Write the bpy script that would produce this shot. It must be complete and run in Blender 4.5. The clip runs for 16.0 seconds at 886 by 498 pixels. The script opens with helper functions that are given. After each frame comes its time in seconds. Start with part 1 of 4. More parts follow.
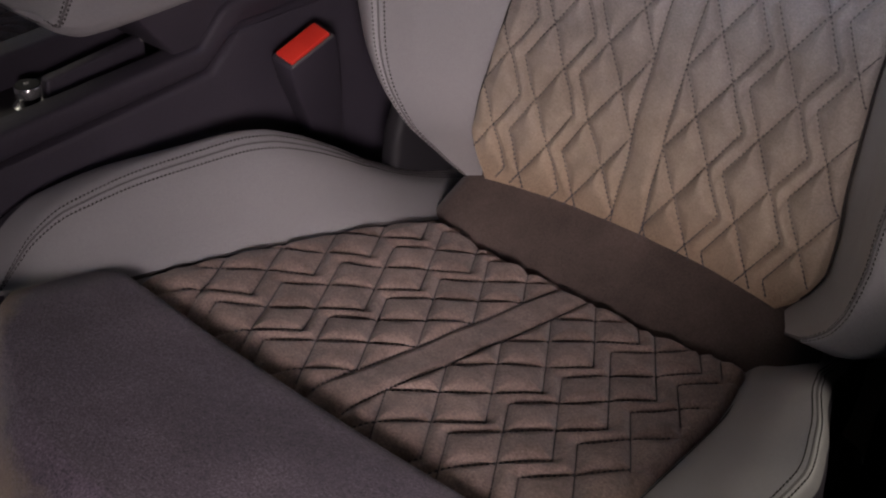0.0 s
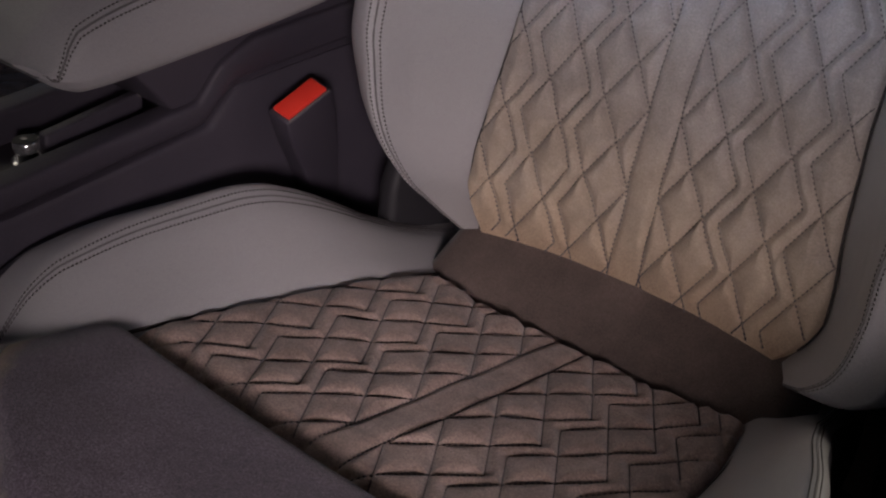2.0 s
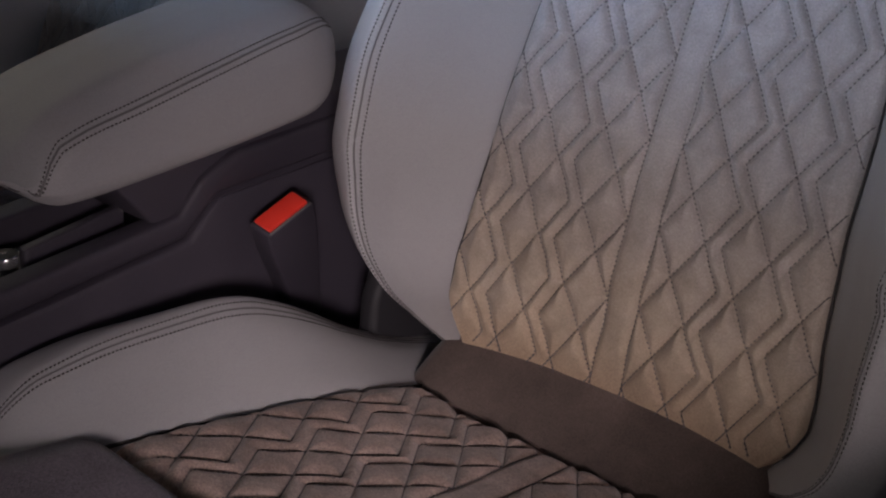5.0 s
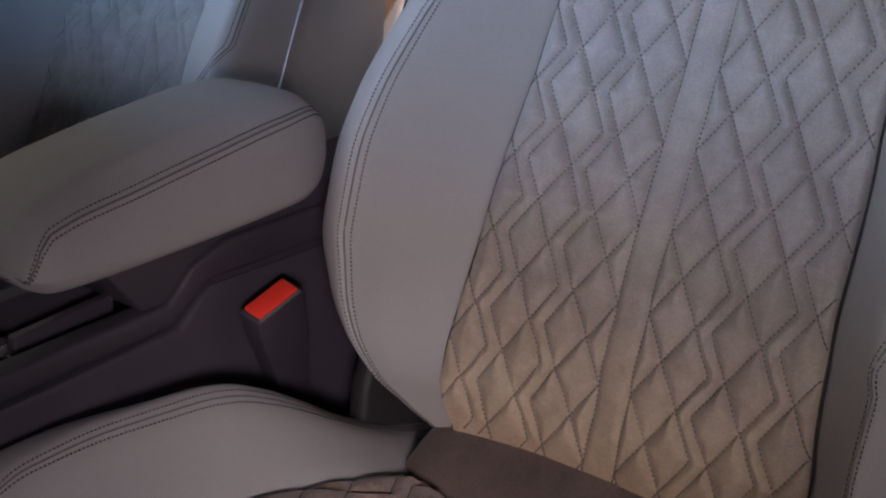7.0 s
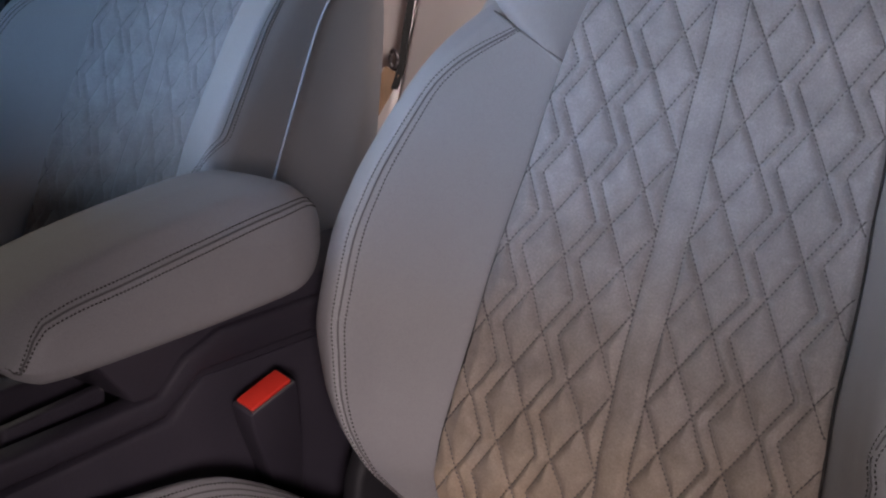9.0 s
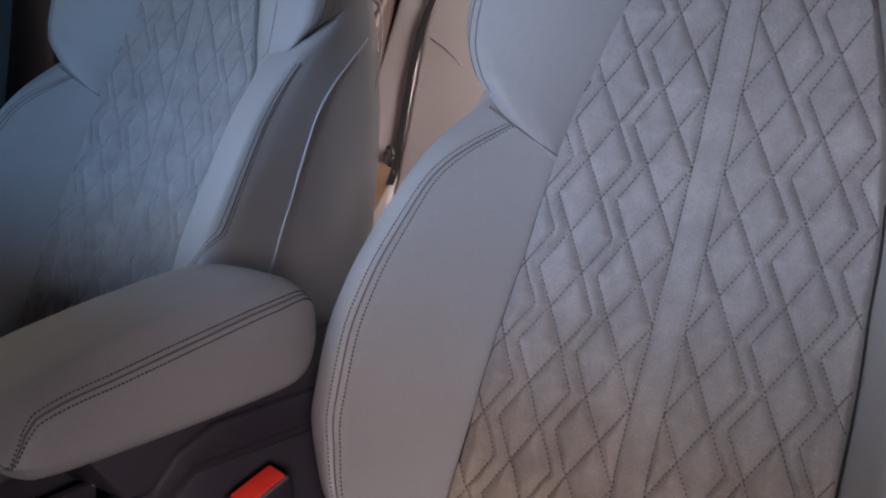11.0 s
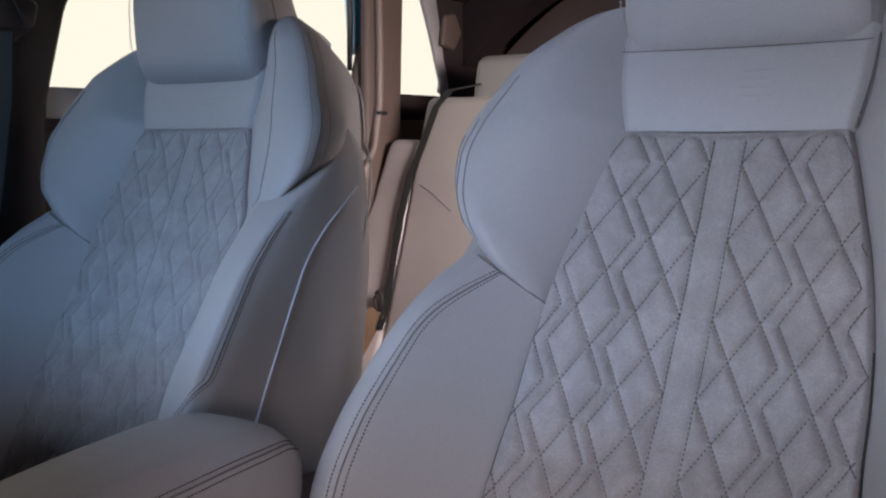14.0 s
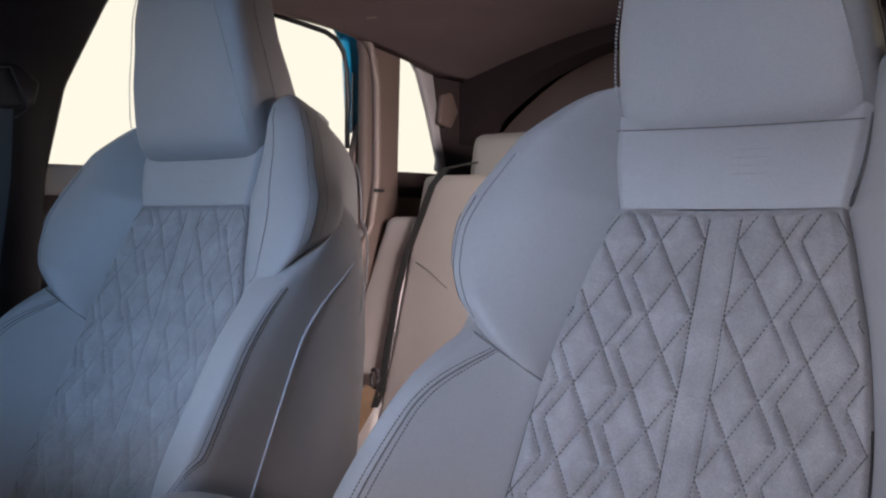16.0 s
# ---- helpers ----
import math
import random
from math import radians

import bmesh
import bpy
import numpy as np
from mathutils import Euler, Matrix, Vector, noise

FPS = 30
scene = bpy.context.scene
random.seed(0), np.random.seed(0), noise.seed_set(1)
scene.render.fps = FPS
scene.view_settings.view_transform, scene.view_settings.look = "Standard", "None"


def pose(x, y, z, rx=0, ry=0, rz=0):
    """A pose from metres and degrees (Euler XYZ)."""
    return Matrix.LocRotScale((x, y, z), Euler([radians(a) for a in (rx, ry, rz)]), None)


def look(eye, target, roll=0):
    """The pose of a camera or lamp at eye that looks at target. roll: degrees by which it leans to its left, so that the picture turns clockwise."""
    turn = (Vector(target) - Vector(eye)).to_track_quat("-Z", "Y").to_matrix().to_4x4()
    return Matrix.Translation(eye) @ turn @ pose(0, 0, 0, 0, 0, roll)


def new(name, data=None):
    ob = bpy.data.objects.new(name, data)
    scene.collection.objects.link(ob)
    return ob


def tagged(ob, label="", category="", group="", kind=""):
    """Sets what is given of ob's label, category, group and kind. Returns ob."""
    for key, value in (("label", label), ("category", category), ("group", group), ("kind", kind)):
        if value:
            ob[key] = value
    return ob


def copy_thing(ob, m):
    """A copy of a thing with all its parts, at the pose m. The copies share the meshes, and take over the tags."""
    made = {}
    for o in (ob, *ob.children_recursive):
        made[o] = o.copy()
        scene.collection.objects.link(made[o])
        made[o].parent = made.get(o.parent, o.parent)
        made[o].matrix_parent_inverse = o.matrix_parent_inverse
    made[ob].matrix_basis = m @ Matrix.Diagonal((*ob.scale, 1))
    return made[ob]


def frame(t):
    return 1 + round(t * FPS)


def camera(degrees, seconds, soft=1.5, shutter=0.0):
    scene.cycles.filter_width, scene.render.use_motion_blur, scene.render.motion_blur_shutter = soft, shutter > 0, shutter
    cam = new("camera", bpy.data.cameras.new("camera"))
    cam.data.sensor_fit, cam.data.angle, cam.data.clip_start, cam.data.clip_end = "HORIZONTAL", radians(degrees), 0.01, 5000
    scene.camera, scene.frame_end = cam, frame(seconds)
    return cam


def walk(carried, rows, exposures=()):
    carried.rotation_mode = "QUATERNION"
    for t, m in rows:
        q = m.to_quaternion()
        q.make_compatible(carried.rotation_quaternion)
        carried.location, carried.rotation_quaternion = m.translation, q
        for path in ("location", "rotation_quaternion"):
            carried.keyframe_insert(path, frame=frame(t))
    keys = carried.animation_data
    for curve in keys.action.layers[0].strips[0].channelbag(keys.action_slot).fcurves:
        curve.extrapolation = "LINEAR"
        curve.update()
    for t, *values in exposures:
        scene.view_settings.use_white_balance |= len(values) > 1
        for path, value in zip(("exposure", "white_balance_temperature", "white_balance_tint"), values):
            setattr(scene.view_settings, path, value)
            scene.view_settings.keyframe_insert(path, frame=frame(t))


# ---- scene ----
# ---------------------------------------------------------------- camera
cam = camera(40.7, 16.0, soft=2.25)
ROWS = [
    (0.0, -0.0049, 0.0063, 0.9305, 56.21, -0.27, 42.02),
    (0.5, -0.0047, 0.0043, 0.9275, 56.87, -0.28, 41.95),
    (1.0, -0.0048, 0.0028, 0.9263, 57.54, -0.28, 41.87),
    (1.5, -0.0052, 0.0028, 0.9275, 58.25, -0.27, 41.77),
    (2.0, -0.0048, 0.0025, 0.9272, 59.00, -0.25, 41.65),
    (2.5, -0.0042, 0.0027, 0.9262, 59.80, -0.22, 41.50),
    (3.0, -0.0035, 0.0031, 0.9261, 60.65, -0.19, 41.34),
    (3.5, -0.0024, 0.0027, 0.9250, 61.57, -0.16, 41.17),
    (4.0, -0.0012, 0.0023, 0.9234, 62.56, -0.13, 41.01),
    (6.5, -0.0007, 0.0014, 0.9212, 67.81, -0.03, 40.24),
    (7.0, -0.0004, 0.0004, 0.9202, 68.89, -0.01, 40.11),
    (7.5, -0.0000, 0.0000, 0.9200, 70.00, 0.00, 40.00),
    (8.0, 0.0001, -0.0001, 0.9191, 71.13, 0.01, 39.90),
    (8.5, -0.0001, -0.0005, 0.9176, 72.28, 0.01, 39.82),
    (11.0, -0.0006, -0.0026, 0.9136, 78.06, 0.02, 39.48),
    (11.5, -0.0006, -0.0021, 0.9143, 79.21, 0.04, 39.41),
    (12.0, -0.0006, -0.0014, 0.9158, 80.35, 0.06, 39.33),
    (12.5, -0.0005, -0.0011, 0.9159, 81.47, 0.07, 39.24),
    (13.0, -0.0004, -0.0008, 0.9177, 82.61, 0.09, 39.14),
    (13.5, -0.0003, -0.0007, 0.9179, 83.75, 0.10, 39.05),
    (14.0, -0.0003, -0.0008, 0.9184, 84.87, 0.11, 38.97),
    (14.5, 0.0002, -0.0013, 0.9221, 85.96, 0.11, 38.92),
    (15.0, 0.0004, -0.0017, 0.9227, 86.94, 0.10, 38.88),
    (15.5, 0.0003, -0.0016, 0.9223, 87.80, 0.06, 38.85),
    (16.0, 0.0003, -0.0015, 0.9184, 88.56, -0.01, 38.81),
]
EXPOSURES = [(0.0, 0.12), (4.0, 0.06), (8.0, 0.0), (11.0, 0.05), (16.0, 0.08)]
walk(cam, [(t, pose(x, y, z, rx, ry, rz)) for t, x, y, z, rx, ry, rz in ROWS], EXPOSURES)

# ---------------------------------------------------------------- world and light
world = bpy.data.worlds.new("world")
scene.world = world
world.use_nodes = True
wn, wl = world.node_tree.nodes, world.node_tree.links
sky = wn.new("ShaderNodeTexSky")
sky.sky_type, sky.sun_disc = "NISHITA", False
sky.sun_elevation, sky.sun_rotation = radians(30), radians(18)
sky.air_density, sky.dust_density = 1.2, 2.5
wn["Background"].inputs["Strength"].default_value = 0.05
wl.new(sky.outputs["Color"], wn["Background"].inputs["Color"])

sun = new("sun", bpy.data.lights.new("sun", "SUN"))
sun.data.energy, sun.data.angle, sun.data.color = 1.2, radians(12), (1.0, 0.9, 0.78)
sun.matrix_world = look((2, 6, 3.6), (0, 0, 0))


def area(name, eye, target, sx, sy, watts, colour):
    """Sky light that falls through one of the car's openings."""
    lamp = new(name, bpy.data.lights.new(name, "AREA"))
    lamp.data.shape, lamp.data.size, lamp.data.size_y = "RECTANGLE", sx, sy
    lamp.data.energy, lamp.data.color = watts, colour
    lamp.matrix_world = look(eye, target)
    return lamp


for x, z, width, height, watts, tint in ((-0.40, 1.214, 0.70, 0.095, 1.74, (0.88, 0.835, 0.91)), (-1.01, 1.216, 0.78, 0.050, 2.60, (0.37, 0.61, 1.0))):
    screen = area("windscreen_daylight", (x, -0.85, z), (x, 0.9, 0.66), width, height, watts, tint)
    screen.data.spread = radians(52)
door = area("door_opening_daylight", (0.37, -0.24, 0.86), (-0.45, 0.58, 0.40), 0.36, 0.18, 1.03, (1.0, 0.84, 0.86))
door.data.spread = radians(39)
rear = area("rear_window_daylight", (-0.05, 1.35, 1.10), (-1.50, 1.75, 0.72), 0.5, 0.25, 4.2, (1.0, 0.87, 0.84))
rear.data.spread = radians(60)

# ---------------------------------------------------------------- materials


def material(name, colour, rough=0.6, metal=0.0, second=None, scale=6.0, grain=0.0, grain_scale=900.0, sheen=0.0, vary=0.12, coat=0.0, spec=0.5):
    """A surface with broad mottling between two colours, fine grain in colour and relief."""
    m = bpy.data.materials.new(name)
    m.use_nodes = True
    n, l = m.node_tree.nodes, m.node_tree.links
    b = n["Principled BSDF"]
    b.inputs["Roughness"].default_value, b.inputs["Metallic"].default_value = rough, metal
    b.inputs["Sheen Weight"].default_value = sheen
    b.inputs["Sheen Roughness"].default_value = 0.4
    b.inputs["Coat Weight"].default_value = coat
    b.inputs["Specular IOR Level"].default_value = spec
    co = n.new("ShaderNodeTexCoord")
    broad = n.new("ShaderNodeTexNoise")
    broad.inputs["Scale"].default_value, broad.inputs["Detail"].default_value = scale, 5.0
    l.new(co.outputs["Object"], broad.inputs["Vector"])
    fine = n.new("ShaderNodeTexNoise")
    fine.inputs["Scale"].default_value, fine.inputs["Detail"].default_value = grain_scale, 3.0
    l.new(co.outputs["Object"], fine.inputs["Vector"])
    second = second or tuple(c * (1 - vary) for c in colour)
    ramp = n.new("ShaderNodeValToRGB")
    ramp.color_ramp.elements[0].position, ramp.color_ramp.elements[1].position = 0.35, 0.68
    ramp.color_ramp.elements[0].color, ramp.color_ramp.elements[1].color = (*second, 1), (*colour, 1)
    l.new(broad.outputs["Fac"], ramp.inputs["Fac"])
    mix = n.new("ShaderNodeMix")
    mix.data_type, mix.blend_type = "RGBA", "OVERLAY"
    mix.inputs["Factor"].default_value = min(1.0, 0.25 + grain)
    l.new(ramp.outputs["Color"], mix.inputs["A"])
    l.new(fine.outputs["Fac"], mix.inputs["B"])
    l.new(mix.outputs["Result"], b.inputs["Base Color"])
    rr = n.new("ShaderNodeMapRange")
    rr.inputs["To Min"].default_value, rr.inputs["To Max"].default_value = max(0.02, rough - 0.08), min(1.0, rough + 0.08)
    l.new(broad.outputs["Fac"], rr.inputs["Value"])
    l.new(rr.outputs["Result"], b.inputs["Roughness"])
    if grain:
        bump = n.new("ShaderNodeBump")
        bump.inputs["Strength"].default_value, bump.inputs["Distance"].default_value = min(1.0, grain * 2), 0.0006
        l.new(fine.outputs["Fac"], bump.inputs["Height"])
        l.new(bump.outputs["Normal"], b.inputs["Normal"])
    return m


LEATHER = material("grey_leather", (0.360, 0.352, 0.357), 0.50, second=(0.322, 0.314, 0.318), scale=5, grain=0.12, grain_scale=1500)
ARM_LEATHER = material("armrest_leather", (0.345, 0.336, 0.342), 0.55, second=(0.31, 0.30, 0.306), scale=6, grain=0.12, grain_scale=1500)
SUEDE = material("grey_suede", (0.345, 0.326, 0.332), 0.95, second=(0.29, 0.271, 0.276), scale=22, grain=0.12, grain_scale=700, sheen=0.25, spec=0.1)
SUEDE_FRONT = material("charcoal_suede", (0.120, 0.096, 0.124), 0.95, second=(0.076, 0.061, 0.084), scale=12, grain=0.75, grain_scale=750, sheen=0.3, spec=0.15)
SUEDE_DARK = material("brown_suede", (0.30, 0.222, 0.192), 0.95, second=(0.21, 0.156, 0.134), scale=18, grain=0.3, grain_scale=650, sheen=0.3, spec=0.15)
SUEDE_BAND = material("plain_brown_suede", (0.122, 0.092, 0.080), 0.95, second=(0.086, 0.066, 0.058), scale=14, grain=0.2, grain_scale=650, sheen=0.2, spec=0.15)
THREAD = material("dark_thread", (0.045, 0.038, 0.036), 0.8, grain=0.1)
THREAD_PALE = material("pale_thread", (0.46, 0.46, 0.47), 0.8, grain=0.1)
THREAD_GREY = material("grey_thread", (0.070, 0.063, 0.064), 0.8, grain=0.1)
# two dark suede tones that paint the shade in the quilting's folds
BROWN_FOLD_SHADE = material("brown_fold_shade", (0.085, 0.06, 0.055), 0.95, grain=0.1)
SUEDE_FOLD_SHADE = material("suede_fold_shade", (0.12, 0.105, 0.105), 0.95, grain=0.1)
CREASE = material("dark_seam", (0.15, 0.142, 0.144), 0.8, grain=0.05)
SOFT_SEAM = material("leather_seam", (0.24, 0.23, 0.235), 0.6, grain=0.05)
PIPING = material("pale_piping", (0.40, 0.41, 0.44), 0.4, grain=0.05)
OUTER = material("dark_outer_trim", (0.05, 0.045, 0.045), 0.8, grain=0.1)
PLASTIC = material("black_grained_plastic", (0.058, 0.050, 0.066), 0.5, second=(0.045, 0.039, 0.053), scale=9, grain=0.3, grain_scale=1100)
HINGE = material("black_hinge_plastic", (0.014, 0.013, 0.016), 0.65, scale=9, grain=0.1)
PLASTIC_SMOOTH = material("black_smooth_plastic", (0.034, 0.027, 0.030), 0.35, scale=9, grain=0.05)
RED = material("red_plastic", (0.98, 0.06, 0.038), 0.38, second=(0.90, 0.05, 0.032), scale=40, grain=0.04)
CHROME = material("bright_chrome", (0.86, 0.86, 0.87), 0.16, 0.9, scale=30)
HEADLINER = material("brown_headliner", (0.16, 0.110, 0.114), 0.95, second=(0.135, 0.092, 0.095), scale=7, grain=0.25, grain_scale=500)
PILLAR = material("brown_trim", (0.115, 0.079, 0.068), 0.6, second=(0.095, 0.064, 0.055), scale=6, grain=0.2, grain_scale=900)
RIDGE_TRIM = material("pale_brown_trim", (0.20, 0.15, 0.13), 0.5, second=(0.17, 0.125, 0.11), scale=6, grain=0.15, grain_scale=900)
TAILGATE = material("brown_tailgate_trim", (0.135, 0.098, 0.090), 0.7, second=(0.11, 0.078, 0.072), scale=5, grain=0.2, grain_scale=800)
PILLAR_DARK = material("black_trim", (0.018, 0.017, 0.02), 0.42, scale=6, grain=0.15, grain_scale=900)
TAN = material("tan_leather", (0.53, 0.485, 0.48), 0.55, second=(0.48, 0.435, 0.428), scale=6, grain=0.12, grain_scale=1500)
TAN_STRAP = material("brown_strap", (0.30, 0.19, 0.12), 0.7, second=(0.22, 0.14, 0.09), scale=20, grain=0.2, grain_scale=900)
BLACK_FABRIC = material("black_fabric", (0.034, 0.024, 0.025), 0.95, grain=0.2, grain_scale=600, spec=0.1)
WEBBING = material("black_webbing", (0.008, 0.0075, 0.008), 0.7, grain=0.3, grain_scale=900)
WEBBING_GREY = material("grey_webbing", (0.10, 0.13, 0.15), 0.7, grain=0.3, grain_scale=900)
CARPET = material("black_carpet", (0.02, 0.018, 0.018), 1.0, grain=0.5, grain_scale=400)
PAINT = material("blue_paint", (0.02, 0.42, 0.78), 0.25, coat=1.0, scale=4)
FRAME_GREY = material("grey_window_frame", (0.36, 0.33, 0.34), 0.5, second=(0.31, 0.29, 0.30), scale=8, grain=0.05)
TRIM_GREY = material("grey_trim", (0.16, 0.15, 0.15), 0.4, scale=20, grain=0.05)
TRIM_DARK = material("dark_metal", (0.07, 0.07, 0.075), 0.4, scale=20)
SILL = material("pale_sill", (0.68, 0.66, 0.63), 0.4, scale=8, grain=0.05)
GROUND = material("sandy_ground", (0.36, 0.27, 0.19), 0.95, second=(0.28, 0.21, 0.15), scale=0.8, grain=0.4, grain_scale=30)


def glass():
    m = bpy.data.materials.new("window_glass")
    m.use_nodes = True
    b = m.node_tree.nodes["Principled BSDF"]
    b.inputs["Transmission Weight"].default_value, b.inputs["Roughness"].default_value = 1.0, 0.0
    b.inputs["IOR"].default_value, b.inputs["Base Color"].default_value = 1.06, (0.97, 0.98, 0.97, 1)
    return m


def glow(name, colour, strength):
    m = bpy.data.materials.new(name)
    m.use_nodes = True
    n, l = m.node_tree.nodes, m.node_tree.links
    b = n["Principled BSDF"]
    noise_t = n.new("ShaderNodeTexNoise")
    noise_t.inputs["Scale"].default_value = 0.5
    ramp = n.new("ShaderNodeValToRGB")
    ramp.color_ramp.elements[0].color = (*[c * 0.93 for c in colour], 1)
    ramp.color_ramp.elements[1].color = (*colour, 1)
    l.new(noise_t.outputs["Fac"], ramp.inputs["Fac"])
    l.new(ramp.outputs["Color"], b.inputs["Emission Color"])
    b.inputs["Base Color"].default_value = (0.0, 0.0, 0.0, 1)
    b.inputs["Specular IOR Level"].default_value = 0.0
    b.inputs["Emission Strength"].default_value = strength
    return m


GLASS = glass()
BACKDROP = glow("bright_haze", (1.0, 0.92, 0.78), 1.05)



def low_tint(m, colour, low, high):
    """Blotchy tint multiplied into the suede's colour, thinning out upwards."""
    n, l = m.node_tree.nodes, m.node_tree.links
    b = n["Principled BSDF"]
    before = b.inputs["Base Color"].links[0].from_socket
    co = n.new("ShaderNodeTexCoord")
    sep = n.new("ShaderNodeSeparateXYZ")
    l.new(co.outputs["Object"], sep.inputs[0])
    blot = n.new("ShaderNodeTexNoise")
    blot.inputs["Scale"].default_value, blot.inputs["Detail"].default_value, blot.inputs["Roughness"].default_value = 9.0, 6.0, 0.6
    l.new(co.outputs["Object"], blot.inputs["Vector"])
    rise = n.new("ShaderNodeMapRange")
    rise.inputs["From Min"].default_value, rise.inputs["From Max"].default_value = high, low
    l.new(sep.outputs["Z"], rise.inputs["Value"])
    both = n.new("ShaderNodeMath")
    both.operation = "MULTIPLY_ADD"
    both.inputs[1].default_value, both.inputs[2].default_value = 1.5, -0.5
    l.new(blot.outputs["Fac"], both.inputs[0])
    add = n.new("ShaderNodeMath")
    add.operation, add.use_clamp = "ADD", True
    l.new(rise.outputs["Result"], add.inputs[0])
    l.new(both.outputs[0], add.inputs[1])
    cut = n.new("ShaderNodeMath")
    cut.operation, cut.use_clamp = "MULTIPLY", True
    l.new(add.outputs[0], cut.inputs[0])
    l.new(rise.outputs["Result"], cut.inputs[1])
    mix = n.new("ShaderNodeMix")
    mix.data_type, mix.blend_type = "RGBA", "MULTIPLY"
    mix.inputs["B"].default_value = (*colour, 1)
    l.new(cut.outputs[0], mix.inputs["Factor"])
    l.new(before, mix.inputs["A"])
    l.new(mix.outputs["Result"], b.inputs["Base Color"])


def nap(m, scale, dark, light):
    """Patches where the suede's nap is brushed the other way."""
    n, l = m.node_tree.nodes, m.node_tree.links
    b = n["Principled BSDF"]
    before = b.inputs["Base Color"].links[0].from_socket
    co = n.new("ShaderNodeTexCoord")
    patch = n.new("ShaderNodeTexNoise")
    patch.inputs["Scale"].default_value, patch.inputs["Detail"].default_value = scale, 4.0
    patch.inputs["Roughness"].default_value, patch.inputs["Distortion"].default_value = 0.65, 0.6
    l.new(co.outputs["Object"], patch.inputs["Vector"])
    ramp = n.new("ShaderNodeValToRGB")
    ramp.color_ramp.elements[0].position, ramp.color_ramp.elements[1].position = 0.33, 0.66
    ramp.color_ramp.elements[0].color, ramp.color_ramp.elements[1].color = (dark, dark, dark, 1), (light, light, light, 1)
    l.new(patch.outputs["Fac"], ramp.inputs["Fac"])
    mix = n.new("ShaderNodeMix")
    mix.data_type, mix.blend_type = "RGBA", "MULTIPLY"
    mix.inputs["Factor"].default_value = 1.0
    l.new(before, mix.inputs["A"])
    l.new(ramp.outputs["Color"], mix.inputs["B"])
    l.new(mix.outputs["Result"], b.inputs["Base Color"])


def edge_paling(m, colour, start, end):
    """Paler tan, with a blotchy border, along the rounded front edge of the cushion."""
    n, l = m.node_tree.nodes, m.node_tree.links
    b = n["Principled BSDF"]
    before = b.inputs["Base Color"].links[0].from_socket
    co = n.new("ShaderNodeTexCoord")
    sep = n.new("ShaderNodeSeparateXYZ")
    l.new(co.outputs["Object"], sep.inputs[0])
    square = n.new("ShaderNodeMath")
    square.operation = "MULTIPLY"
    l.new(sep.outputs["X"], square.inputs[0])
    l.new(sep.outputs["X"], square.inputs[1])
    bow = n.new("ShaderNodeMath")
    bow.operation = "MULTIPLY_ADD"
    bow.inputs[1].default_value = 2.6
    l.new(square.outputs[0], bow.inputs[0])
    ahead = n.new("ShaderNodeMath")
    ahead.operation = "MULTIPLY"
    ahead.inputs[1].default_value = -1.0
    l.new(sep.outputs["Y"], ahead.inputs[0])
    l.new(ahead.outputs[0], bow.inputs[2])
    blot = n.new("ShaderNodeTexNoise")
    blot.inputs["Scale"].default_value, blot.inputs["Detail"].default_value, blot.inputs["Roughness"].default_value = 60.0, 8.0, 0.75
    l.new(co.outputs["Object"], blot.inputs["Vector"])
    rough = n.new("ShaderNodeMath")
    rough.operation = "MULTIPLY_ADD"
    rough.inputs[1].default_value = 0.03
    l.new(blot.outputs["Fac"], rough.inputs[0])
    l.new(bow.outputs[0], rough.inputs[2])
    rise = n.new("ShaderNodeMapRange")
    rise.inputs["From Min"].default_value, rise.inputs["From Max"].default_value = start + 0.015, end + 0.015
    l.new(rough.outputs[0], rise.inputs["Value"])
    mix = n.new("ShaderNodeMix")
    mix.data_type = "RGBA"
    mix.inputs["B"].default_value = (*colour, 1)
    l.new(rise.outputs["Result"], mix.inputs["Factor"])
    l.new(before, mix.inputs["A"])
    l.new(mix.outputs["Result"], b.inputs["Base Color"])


# tan stains together with warm low light, both put into the suede's colour
low_tint(SUEDE, (1.22, 1.03, 0.72), 0.36, 0.70)
# browner over the panel's lowest few centimetres
low_tint(SUEDE, (0.74, 0.57, 0.50), 0.32, 0.44)
nap(SUEDE, 34, 0.88, 1.06)
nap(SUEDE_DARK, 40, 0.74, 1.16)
nap(SUEDE_BAND, 16, 0.82, 1.10)
nap(SUEDE_FRONT, 11, 0.78, 1.15)
nap(SUEDE_FRONT, 620, 0.55, 1.6)
edge_paling(SUEDE_FRONT, (0.36, 0.28, 0.185), 0.337, 0.368)
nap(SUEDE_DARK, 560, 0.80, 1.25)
nap(SUEDE, 480, 0.95, 1.05)

# ---------------------------------------------------------------- mesh helpers


def mesh_from(name, verts, faces, mat, smooth=True):
    me = bpy.data.meshes.new(name)
    me.from_pydata([tuple(map(float, v)) for v in verts], [], [tuple(map(int, f)) for f in faces])
    me.update()
    if smooth:
        me.polygons.foreach_set("use_smooth", [True] * len(me.polygons))
    me.materials.append(mat)
    return me


def bm_mesh(name, bm, mat, smooth=True):
    me = bpy.data.meshes.new(name)
    bmesh.ops.recalc_face_normals(bm, faces=bm.faces[:])
    bm.to_mesh(me)
    bm.free()
    if smooth:
        me.polygons.foreach_set("use_smooth", [True] * len(me.polygons))
        me.set_sharp_from_angle(angle=radians(40))
    me.materials.append(mat)
    return me


def part(name, me, parent, label=""):
    """One mesh under a thing or under a part."""
    ob = new(name, me)
    ob.parent = parent
    if label:
        ob["label"] = label
    return ob


